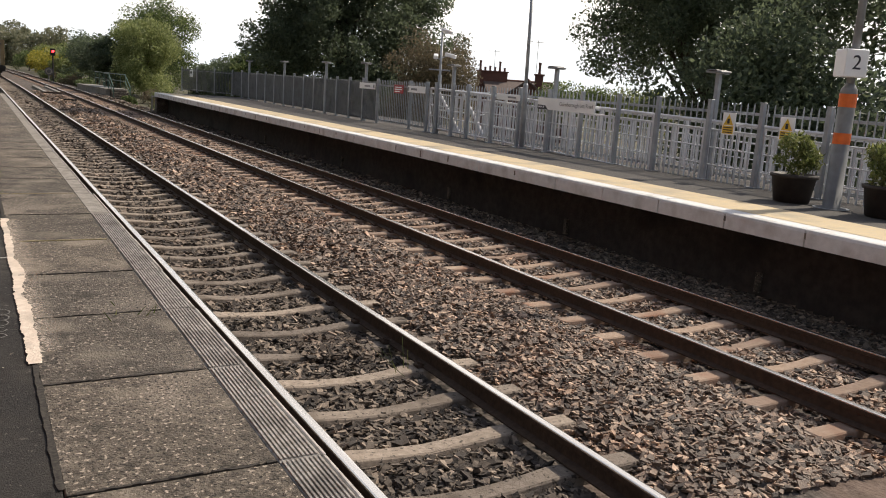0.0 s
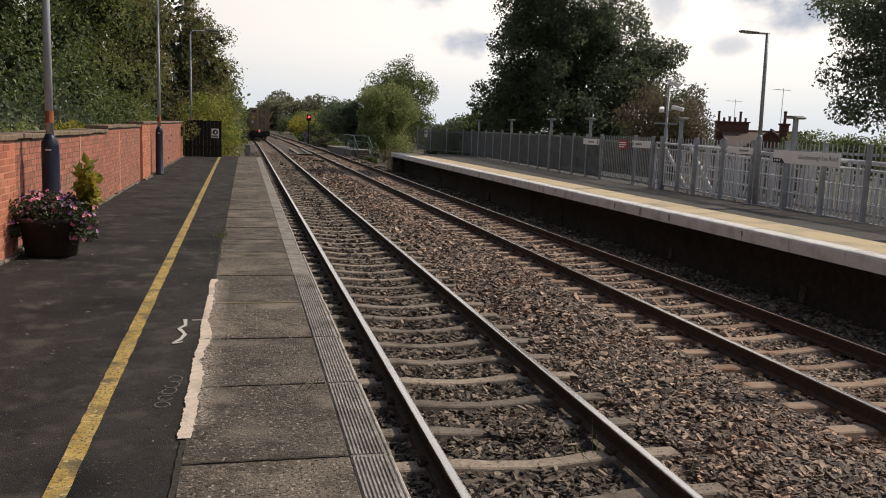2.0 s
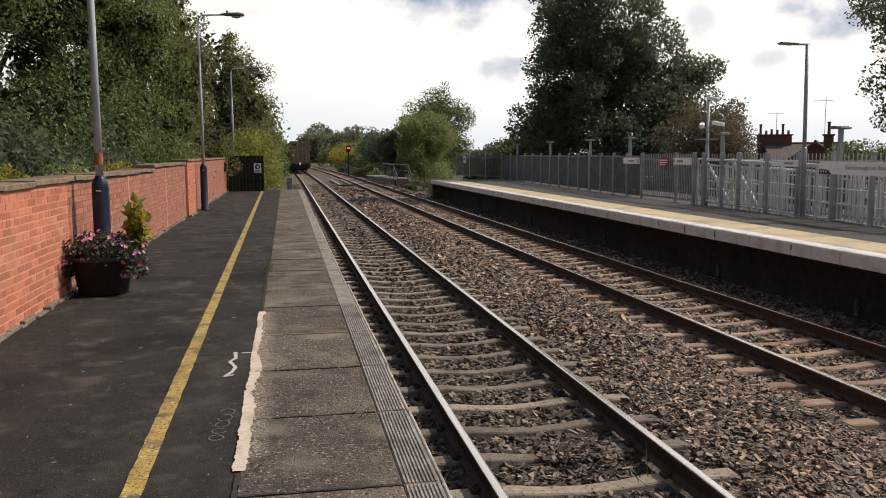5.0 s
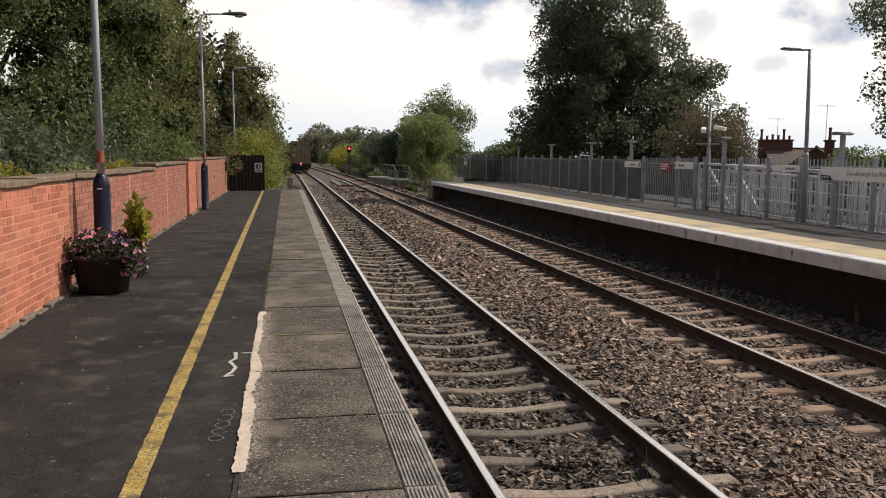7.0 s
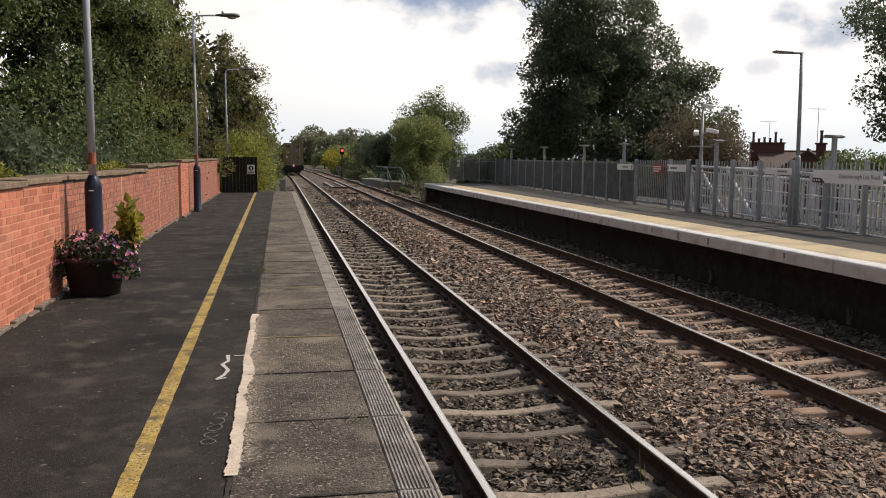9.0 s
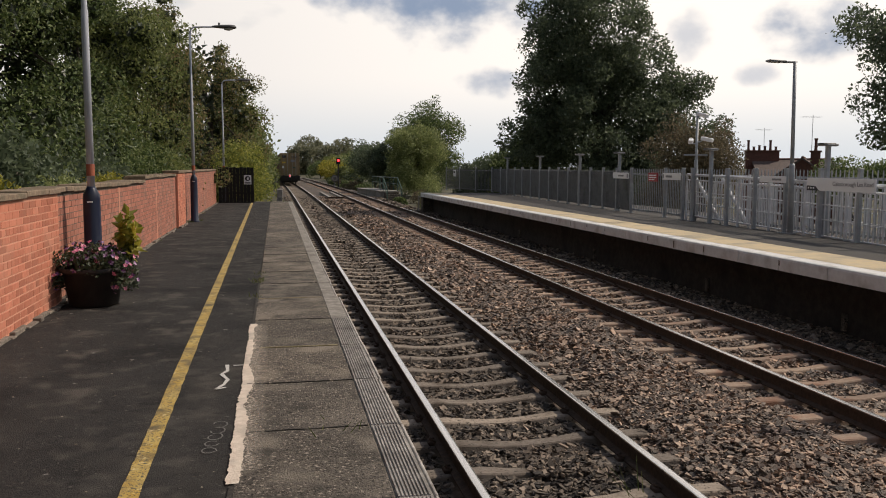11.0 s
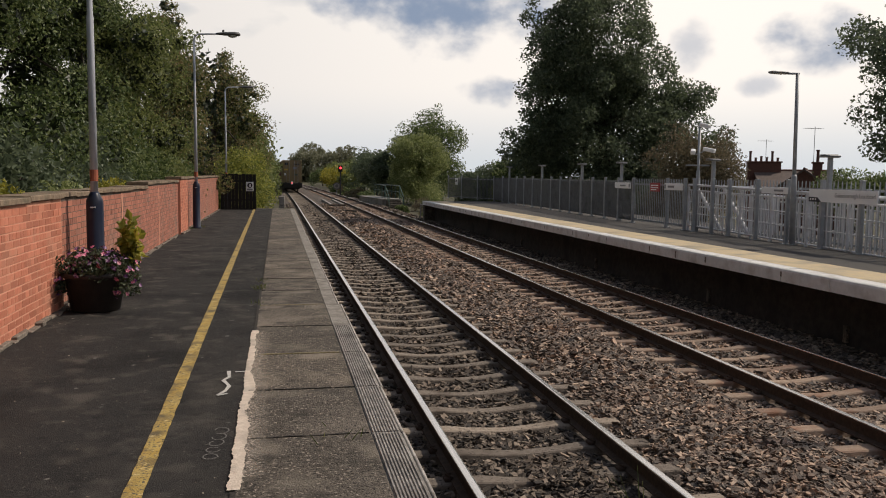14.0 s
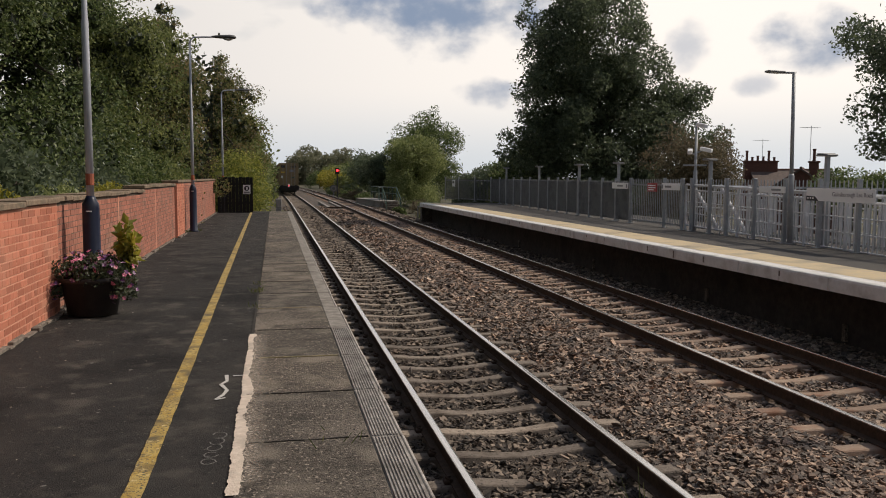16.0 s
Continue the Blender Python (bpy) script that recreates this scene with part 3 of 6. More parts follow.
def build_ballast():
    xs = np.concatenate([[-0.85], np.arange(-0.7, 6.9, 0.15), [7.0]])
    ys = np.concatenate([np.arange(-6, 40, 0.5), np.arange(40, 235, 6.0)])
    g = np.random.default_rng(5)
    v = np.array([(x + bend(y), y, bed_height(x) - 0.02 + g.normal() * 0.006) for y in ys for x in xs])
    k = len(xs)
    q = [(j * k + i, j * k + i + 1, (j + 1) * k + i + 1, (j + 1) * k + i) for j in range(len(ys) - 1) for i in range(k - 1)]
    tagged(part_of("ballast_bed", mesh_np("ballast_bed", v, q), BALLAST_BED), "brown-grey bed of crushed stone under the tracks", "ballast", kind="structure")
    # loose stones: angular, one island each, thinning out with distance
    cube = np.array([(x, y, z) for x in (-1, 1) for y in (-1, 1) for z in (-1, 1)], float)
    faces = np.array([(0, 1, 3, 2), (4, 6, 7, 5), (0, 4, 5, 1), (2, 3, 7, 6), (1, 5, 7, 3)])
    heaps = {"near": [], "rest": []}
    for y0, y1, dens, s in ((2.8, 9.0, 1180, 0.0176), (9.0, 16.0, 590, 0.0225), (16.0, 27.0, 240, 0.029), (27.0, 46.0, 95, 0.035), (46.0, 70.0, 30, 0.045)):
        n = int((y1 - y0) * 7.65 * dens)
        x, y = g.uniform(-0.75, 6.9, n), g.uniform(y0, y1, n)
        on_rail = np.zeros(n, bool)
        for r in (0.0, 1.505, 4.1, 5.605):
            on_rail |= np.abs(x - r) < 0.085
        # sleepers stay mostly bare
        near = (np.abs(x - 0.7525) < 1.27) & (np.abs((y - SLEEPER_NEAR[0] + SLEEPER_NEAR[1] / 2) % SLEEPER_NEAR[1] - SLEEPER_NEAR[1] / 2) < 0.112)
        near &= x > -0.12
        near &= ~((np.abs(y - SLEEPER_NEAR[0]) < 0.2) & (x > 0.62))
        far = (np.abs(x - 4.8525) < 1.27) & (np.abs((y - SLEEPER_FAR[0] + SLEEPER_FAR[1] / 2) % SLEEPER_FAR[1] - SLEEPER_FAR[1] / 2) < 0.108)
        keep = ~on_rail & ~((near | far) & (g.random(n) > 0.03))
        x, y = x[keep], y[keep]
        n = len(x)
        z = np.interp(x, np.linspace(-1, 7, 161), [bed_height(a) for a in np.linspace(-1, 7, 161)]) + g.uniform(-0.01, 0.02, n)
        covered = (np.abs(y - SLEEPER_NEAR[0]) < 0.2) & (x > 0.62) & (x < 1.4)
        z = z + covered * 0.035
        # flat angular chips, lying within a slant of the bed
        sz = s * g.uniform(0.55, 1.5, (n, 1, 1)) * np.array([1.45, 0.95, 0.5]) * g.uniform(0.7, 1.3, (n, 1, 3))
        local = cube[None] * sz * g.uniform(0.45, 1.25, (n, 8, 3))
        turn, tilt, lean = g.uniform(0, 6.283, n), g.normal(0, 0.3, n), g.normal(0, 0.3, n)
        ct, st = np.cos(turn)[:, None], np.sin(turn)[:, None]
        local[:, :, 2] += local[:, :, 0] * np.tan(tilt.clip(-0.6, 0.6))[:, None] + local[:, :, 1] * np.tan(lean.clip(-0.6, 0.6))[:, None]
        lx, ly = local[:, :, 0] * ct - local[:, :, 1] * st, local[:, :, 0] * st + local[:, :, 1] * ct
        local[:, :, 0], local[:, :, 1] = lx, ly
        stones = local + np.stack([x, y, z], 1)[:, None]
        # beyond x 6.2 the far platform's shadow is put into the stone colour
        grimy = (x + g.normal(0, 0.12, n) < 1.75) | (x > 6.2)
        heaps["near"].append(stones[grimy])
        heaps["rest"].append(stones[~grimy])
    for key, name, material, label in (("near", "grimy_ballast_stones", BALLAST_GRIMY_SHADED, "dark ballast stones, grimy between the rails, shade-darkened along the far platform"), ("rest", "ballast_stones", BALLAST, "loose angular brown and grey track ballast stones")):
        v = np.concatenate(heaps[key])
        q = (faces[None] + (np.arange(len(v)) * 8)[:, None, None]).reshape(-1, 4)
        tagged(part_of(name, mesh_np(name, v.reshape(-1, 3), q), material), label, "ballast", kind="stuff")


SLEEPER_NEAR, SLEEPER_FAR = (6.47, 0.70), (7.94, 0.64)   # first sleeper, spacing


def sleeper_mesh(material):
    """Concrete sleeper, 2.5 m, its top dished towards the middle."""
    bm = bmesh.new()
    rings = []
    for x in (-1.25, -1.235, -0.95, -0.55, -0.3, 0, 0.3, 0.55, 0.95, 1.235, 1.25):
        top = -0.165 - 0.042 * max(0.0, 1 - (abs(x) / 0.5) ** 2) - (0.012 if abs(x) > 1.24 else 0.0)
        hw = 0.088 - (0.01 if abs(x) < 0.35 else 0) - (0.01 if abs(x) > 1.24 else 0)
        rings.append([bm.verts.new(p) for p in ((x, -hw - 0.035, -0.36), (x, -hw, top - 0.012), (x, -hw + 0.012, top), (x, hw - 0.012, top), (x, hw, top - 0.012), (x, hw + 0.035, -0.36))])
    for a, b in zip(rings, rings[1:]):
        for i in range(6):
            bm.faces.new((a[i], b[i], b[(i + 1) % 6], a[(i + 1) % 6]))
    bm.faces.new(rings[0])
    bm.faces.new(list(reversed(rings[-1])))
    bmesh.ops.recalc_face_normals(bm, faces=bm.faces)
    me = bpy.data.meshes.new("sleeper")
    bm.to_mesh(me)
    bm.free()
    me.materials.append(material)
    return me


def build_track(name, cx, first, pitch, material, label):
    t = thing(name, (cx, 0, 0), label, "railway track", "tracks", "structure")
    head = [(-0.07, -0.159), (0.07, -0.159), (0.07, -0.147), (0.012, -0.128), (0.009, -0.05), (0.034, -0.04), (0.036, -0.012), (0.028, -0.002), (-0.028, -0.002), (-0.036, -0.012), (-0.034, -0.04), (-0.009, -0.05), (-0.012, -0.128), (-0.07, -0.147)]
    for side in (-0.7525, 0.7525):
        rail = part("rail", profile_line([(x + side, z) for x, z in head]), RAIL_SIDE, t, "rusty steel rail with a polished running surface")
        part("running_surface", profile_line([(side - 0.033, -0.008), (side + 0.033, -0.008), (side + 0.031, 0.0005), (side + 0.02, 0.003), (side - 0.02, 0.003), (side - 0.031, 0.0005)]), RAIL_TOP, rail, "polished steel rail head")
    me = sleeper_mesh(material)
    clip = bmesh.new()
    for side in (-0.7525, 0.7525):
        for s in (-1, 1):
            box(clip, side + s * 0.05, -0.045, -0.165, side + s * 0.12, 0.045, -0.13, 0.008)
            tube([(side + s * 0.06, -0.05, -0.125), (side + s * 0.1, 0.0, -0.115), (side + s * 0.06, 0.05, -0.125)], 0.011, 6, clip)
    cm = bpy.data.meshes.new("rail_clip")
    clip.to_mesh(cm)
    clip.free()
    cm.materials.append(RAIL_SIDE)
    n0 = -int((first + 2) // pitch)
    for i in range(n0, n0 + 200):
        s = part_of("sleeper", me, None, t)
        s.location = (bend(first + i * pitch), first + i * pitch, 0)
        if -1 <= i < 40:
            part_of("rail_clips", cm, None, s)


def strip(bm, xa, xb, y0, y1, z, step=0.4, wob=0.0, seed=1, taper=0.0):
    """A thin lying strip with ragged sides; xa, xb: functions of y."""
    g = random.Random(seed)
    n = max(2, int((y1 - y0) / step))
    rows = []
    for i in range(n + 1):
        y = y0 + (y1 - y0) * i / n
        rows.append((bm.verts.new((xa(y) + g.uniform(-wob, wob), y, z)), bm.verts.new((xb(y) + g.uniform(-wob, wob), y, z))))
    for a, b in zip(rows, rows[1:]):
        bm.faces.new((a[0], a[1], b[1], b[0]))
    return bm


JOINTS = [-3.1, -1.9, -0.75, 0.4, 1.5, 2.65, 3.8, 4.95, 6.08, 7.31, 8.66, 10.1] + [10.1 + 1.29 * i for i in range(1, 23)]


def build_near_platform():
    p = thing("platform_near", (0, 0, 0), "low station platform of tarmac with a concrete edge", "platform", kind="structure")
    # surface, slightly uneven
    xs, ys = np.linspace(-3.93, -1.665, 12), np.linspace(-6, 38.5, 120)
    g = np.random.default_rng(3)
    v = np.array([(x, y, ZN - 0.006 + 0.003 * noise.noise((x * 1.3, y * 0.6, 0))) for y in ys for x in xs])
    k = len(xs)
    q = [(j * k + i, j * k + i + 1, (j + 1) * k + i + 1, (j + 1) * k + i) for j in range(len(ys) - 1) for i in range(k - 1)]
    part_of("tarmac_surface", mesh_np("tarmac_surface", v, q), TARMAC, p, "dark worn tarmac")
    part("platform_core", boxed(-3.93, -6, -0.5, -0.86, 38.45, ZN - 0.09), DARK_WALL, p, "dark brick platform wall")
    for y0, y1 in zip(JOINTS, JOINTS[1:]):
        bm = boxed(-1.66, y0 + 0.009, ZN - 0.085, -0.885, y1 - 0.009, ZN + random.uniform(-0.003, 0.002), 0.006)
        slab = part("edge_slab", bm, SLAB, p)
        # the strips lie a little in or out of line
        out = -0.70 + 0.012 * noise.noise((y0 * 3.7, 2, 0)) - (0.022 if y0 > 9.9 else 0.0)
        bm = boxed(-0.881, y0 + 0.004, ZN - 0.085, out, y1 - 0.004, ZN - 0.006, 0.005)
        if y0 < 8.6:
            for i in range(9):
                box(bm, -0.874 + i * 0.0188, y0 + 0.012, ZN - 0.008, -0.8635 + i * 0.0188, y1 - 0.012, ZN + 0.003, 0.0015)
            part("ribbed_strip", bm, RIB, slab, "pale ribbed concrete edge strip")
        else:
            part("edge_strip", bm, PLAIN_EDGE, slab, "plain worn concrete edge strip")
        part("worn_nosing", boxed(out + 0.001, y0 + 0.006, ZN - 0.05, out + 0.022, y1 - 0.006, ZN - 0.002, 0.006), NOSING, slab, "pale chipped nosing")
    bm = strip(bmesh.new(), lambda y: -2.158 - 0.0088 * y, lambda y: -2.06 - 0.0088 * y, -5.5, 37.5, ZN + 0.002, 0.1, 0.0035, 4)
    part("yellow_line", bm, YELLOW, p, "worn yellow painted line")
    bm = strip(bmesh.new(), lambda y: -1.698 + 0.02 * noise.noise((y * 1.9, 0, 0)) + 0.008 * noise.noise((y * 9, 0, 0)), lambda y: -1.63 + 0.022 * noise.noise((y * 7, 5, 0)) + 0.036 * noise.noise((y * 1.7, 9, 0)) - 0.009 * max(0, y - 6.0), 4.12, 8.45, ZN + 0.004, 0.016, 0.005, 7)
    part("cement_repair", bm, CEMENT, p, "pale fresh cement along the slab joint")
    dust = mat("cement_dust", (0.54, 0.45, 0.37), (0.62, 0.53, 0.44), 30, 0.95)
    nt = dust.node_tree
    pos = nt.nodes.new("ShaderNodeNewGeometry").outputs["Position"]
    sx, nz, fade, cut = nt.nodes.new("ShaderNodeSeparateXYZ"), nt.nodes.new("ShaderNodeTexNoise"), nt.nodes.new("ShaderNodeMapRange"), nt.nodes.new("ShaderNodeMath")
    nz.inputs["Scale"].default_value, nz.inputs["Detail"].default_value = 75, 6
    fade.inputs[1].default_value, fade.inputs[2].default_value, fade.inputs[3].default_value, fade.inputs[4].default_value = -1.64, -1.5, 1.0, 0.0
    cut.operation = "MULTIPLY"
    thin = nt.nodes.new("ShaderNodeMapRange")
    thin.inputs[1].default_value, thin.inputs[2].default_value = 0.42, 0.66
    for a, b in ((pos, sx.inputs[0]), (pos, nz.inputs["Vector"]), (sx.outputs[0], fade.inputs[0]), (nz.outputs["Fac"], thin.inputs[0]), (fade.outputs[0], cut.inputs[0]), (thin.outputs[0], cut.inputs[1]), (cut.outputs[0], nt.nodes["Principled BSDF"].inputs["Alpha"])):
        nt.links.new(a, b)
    part("cement_dust", strip(bmesh.new(), lambda y: -1.66, lambda y: -1.32, 4.3, 8.4, ZN + 0.0035, 0.3, 0.0, 8), dust, p, "pale cement dust on the slabs")
    # open crack between tarmac and slabs where the cement stops
    for a, b in ((2.7, 4.1), (8.47, 11.4)):
        part("joint_crack", strip(bmesh.new(), lambda y: -1.682 + 0.008 * noise.noise((y * 8, 0, 4)), lambda y: -1.655 + 0.012 * noise.noise((y * 6, 3, 4)), a, b, ZN + 0.0025, 0.03, 0.003, 9), JOINT_DIRT, p, "dark open joint beside the slabs")
    # chalk zigzag and scrawl
    bm = bmesh.new()
    zig = [(-1.83, 6.72), (-1.815, 6.52), (-1.855, 6.42), (-1.80, 6.24), (-1.82, 6.1), (-1.87, 5.98), (-1.80, 6.02)]
    for a, b in zip(zig, zig[1:]):
        a, b = Vector((*a, 0)), Vector((*b, 0))
        s = (b - a).cross(Vector((0, 0, 1))).normalized() * 0.016
        z = Vector((0, 0, ZN + 0.002))
        bm.faces.new([bm.verts.new(p_ + z) for p_ in (a - s, a + s, b + s * 0.7, b - s * 0.7)])
    box(bm, -1.78, 6.68, ZN, -1.70, 6.70, ZN + 0.002)
    part("chalk_mark", bm, CHALK, p, "white chalk zigzag")
    bm = bmesh.new()
    for i in range(5):
        c = Vector((-1.815 + 0.008 * i, 4.64 + i * 0.12, ZN + 0.002))
        pts = [c + Vector((0.042 * math.cos(k * 0.7 + i), 0.055 * math.sin(k * 0.7 + i) + 0.004 * k, 0)) for k in range(9 - (i % 2))]
        for a, b in zip(pts, pts[1:]):
            w = (b - a).cross(Vector((0, 0, 1))).normalized() * 0.004
            bm.faces.new([bm.verts.new(v_) for v_ in (a - w, a + w, b + w, b - w)])
    part("chalk_scrawl", bm, CHALK_FAINT, p, "faint chalk scrawl")
    # crumbs of dirt and moss that fill the slab joints
    rj = random.Random(17)
    for y in JOINTS[3:16]:
        mossy = y in (7.31, 10.1)
        bm, x, wob = bmesh.new(), -1.655, 0.0
        while x < -0.9:
            s = rj.uniform(0.012, 0.03)
            wob = wob * 0.8 + rj.uniform(-0.005, 0.005)
            if rj.random() < 0.92:
                d = rj.uniform(0.006, 0.011) * (1.7 if mossy else 1.0)
                box(bm, x, y + wob - d, ZN - 0.02, x + s, y + wob + d, ZN + rj.uniform(0.0025, 0.0045))
            x += s
        part("joint_filling", bm, MOSS if mossy else JOINT_DIRT, p, "brown-green moss in the joint" if mossy else "dark dirt in the joint")
    # end wall and ramp
    part("platform_end", boxed(-3.93, 38.46, -0.5, -0.70, 38.7, ZN - 0.004), SLAB, p)


def build_far_platform():
    p = thing("platform_far", (0, 0, 0), "station platform with pale concrete edge and yellow band", "platform", kind="structure")
    y0, y1 = -6.0, 44.7
    xs, ys = np.linspace(7.55, 12.0, 8), np.linspace(y0, y1, 60)
    v = np.array([(x, y, ZF - 0.004 + 0.004 * noise.noise((x, y * 0.5, 3))) for y in ys for x in xs])
    k = len(xs)
    q = [(j * k + i, j * k + i + 1, (j + 1) * k + i + 1, (j + 1) * k + i) for j in range(len(ys) - 1) for i in range(k - 1)]
    part_of("tarmac_surface", mesh_np("tarmac_surface", v, q), TARMAC_FAR, p, "grey tarmac")
    part("platform_core", boxed(6.96, y0, -0.5, 12.0, y1, ZF - 0.21), DARK_WALL, p, "dark platform wall")
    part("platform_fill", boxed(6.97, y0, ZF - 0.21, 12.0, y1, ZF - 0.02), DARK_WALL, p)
    part("yellow_band", strip(bmesh.new(), lambda y: 6.69, lambda y: 7.56, y0, y1, ZF + 0.001, 0.5, 0.0, 2), YELLOW_PALE, p, "pale worn yellow tactile band")
    joints = [10.58 - 14 * 1.19 + 1.19 * i for i in range(44)]
    block = profile_y([(6.345, ZF - 0.205), (6.96, ZF - 0.205), (6.96, ZF - 0.004), (6.385, ZF - 0.002), (6.355, ZF - 0.012), (6.345, ZF - 0.04)], 0.011, 1.179)
    me = bpy.data.meshes.new("coping_block")
    block.to_mesh(me)
    block.free()
    me.materials.append(COPING)
    nose = profile_y([(6.35, ZF - 0.022), (6.36, ZF - 0.006), (6.39, ZF + 0.003), (6.46, ZF + 0.003), (6.46, ZF - 0.02)], 0.0, 1.187)
    nm = bpy.data.meshes.new("white_nosing")
    nose.to_mesh(nm)
    nose.free()
    nm.materials.append(WHITE_PAINT)
    for y in joints[:-1]:
        if random.random() < 0.75:
            wd, lo = random.uniform(0.012, 0.03), random.uniform(0.1, 0.19)
            part("joint_stain", boxed(6.3425, y - wd, ZF - lo, 6.346, y + wd * 0.6, ZF - 0.045), FILLET, p, "dark stain at a coping joint")
        b = part_of("coping_block", me, None, p)
        b.location = (0, y, random.uniform(-0.002, 0.002))
        part_of("white_nosing", nm, None, b, "white painted platform nosing")
    # wall openings: small drainage niches and ladder brackets on the dark face
    for y in (6.8, 10.9, 15.0, 21.0, 28.0):
        part("wall_bracket", boxed(6.91, y, -0.12, 6.962, y + 0.09, 0.14, 0.006), SLAB, p, "worn concrete block on the wall")


# ---- boundary wall ----
WX = -3.93


def brick_wall():
    w = thing("wall_west", (0, 0, 0), "old red brick boundary wall with stone coping", "wall", kind="structure")
    # piers of wall: y from, to, front x, top height, painted
    runs = [(-5.0, 10.2, WX + 0.06, 1.26, True), (10.2, 17.0, WX, 1.26, False), (17.0, 22.2, WX, 1.33, False), (22.2, 24.0, WX + 0.06, 1.40, True), (24.0, 37.0, WX, 1.40, False)]
    old_v, old_q = [], []
    new_v, new_q = [], []
    count = 0
    piece = {}
    for y0, y1, x, top, painted in runs:
        part("wall_core", boxed(x - 0.34, y0, ZN - 0.3, x - 0.003, y1 - 0.002, ZN + top), MORTAR_RED if painted else MORTAR_SHADED, w, "mortar joints")
        y, bm = y0, bmesh.new()
        while y < y1 - 0.02:
            e = min(y + random.uniform(0.1, 0.45), y1 - 0.01)
            if random.random() < 0.9:
                box(bm, x - 0.01, y, ZN - 0.05, x + random.uniform(0.025, 0.08), e, ZN + random.uniform(0.008, 0.04), 0.007)
            y = e
        part("wall_fillet", bm, FILLET, w, "cracked cement fillet at the foot of the wall")
        courses = int((top - 0.02) / 0.075)
        for c in range(courses):
            z = ZN + 0.03 + c * 0.075
            y = y0 - (0.1125 if c % 2 else 0.0)
            while y < y1 - 0.03:
                # stretchers and headers by turns
                ln_ = 0.215 if (c % 4) else 0.1025
                a, b = max(y, y0 + 0.002), min(y + ln_, y1 - 0.002)
                if b - a > 0.03:
                    d = random.uniform(-0.0012, 0.0015)
                    if 6.4 < a < 11.2 and count < 300 and b - a > 0.09:
                        key = (round(b - a, 2), painted)
                        if key not in piece:
                            me = bpy.data.meshes.new("brick")
                            bm = boxed(-0.05, 0, 0, 0, key[0], 0.065, 0.004)
                            bm.to_mesh(me)
                            bm.free()
                            me.materials.append(BRICK_NEW if painted else BRICK_OLD_PIECE)
                            piece[key] = me
                        ob = part_of("brick", piece[key], None, w)
                        ob.location = (x + d, a, z)
                        count += 1
                    else:
                        vs, qs = (new_v, new_q) if painted else (old_v, old_q)
                        k = len(vs)
                        for dx in (x - 0.05, x + d):
                            vs += [(dx, a, z), (dx, b, z), (dx, b, z + 0.065), (dx, a, z + 0.065)]
                        qs += [(k + 4, k + 5, k + 6, k + 7), (k, k + 4, k + 7, k + 3), (k + 5, k + 1, k + 2, k + 6), (k + 3, k + 7, k + 6, k + 2), (k, k + 1, k + 5, k + 4)]
                y += ln_ + 0.01
        # coping stones
        y = y0
        while y < y1 - 0.05:
            e = min(y + random.uniform(0.75, 0.95), y1)
            dz = random.uniform(-0.006, 0.01)
            part("coping_stone", boxed(x - 0.37, y + 0.005, ZN + top + dz, x + 0.035, e - 0.005, ZN + top + 0.06 + dz, 0.007), CAPSTONE, w)
            y = e
    ob = part_of("brick_courses", mesh_np("brick_courses", old_v, old_q), BRICK_OLD, w, "weathered brown-red bricks")
    tagged(ob, kind="stuff")
    m2 = mat("painted_brick_run", (0.56, 0.2, 0.122), (0.49, 0.165, 0.1), 20, 0.8, bump=0.07, bscale=90, stain=(0.46, 0.2, 0.13), sscale=3.0, per=("island", (0.72, 0.7, 0.7), (0.97, 0.96, 0.96), (1.18, 1.22, 1.24)))
    tagged(part_of("painted_brick_courses", mesh_np("painted_brick_courses", new_v, new_q), m2, w, "bright red painted bricks"), kind="stuff")
    # paler repointed seams
    for y in (14.3, 18.6, 27.5, 31.0):
        part("pale_seam", strip(bmesh.new(), lambda q: 0, lambda q: 0.09, 0, 1.22, 0, 0.1, 0.015, int(y)), MORTAR_RED, w, "pale repointed seam").matrix_basis = Matrix.Translation((WX + 0.006, y, ZN + 0.02)) @ Matrix(((0, 0, 1, 0), (1, 0, 0, 0), (0, 1, 0, 0), (0, 0, 0, 1)))


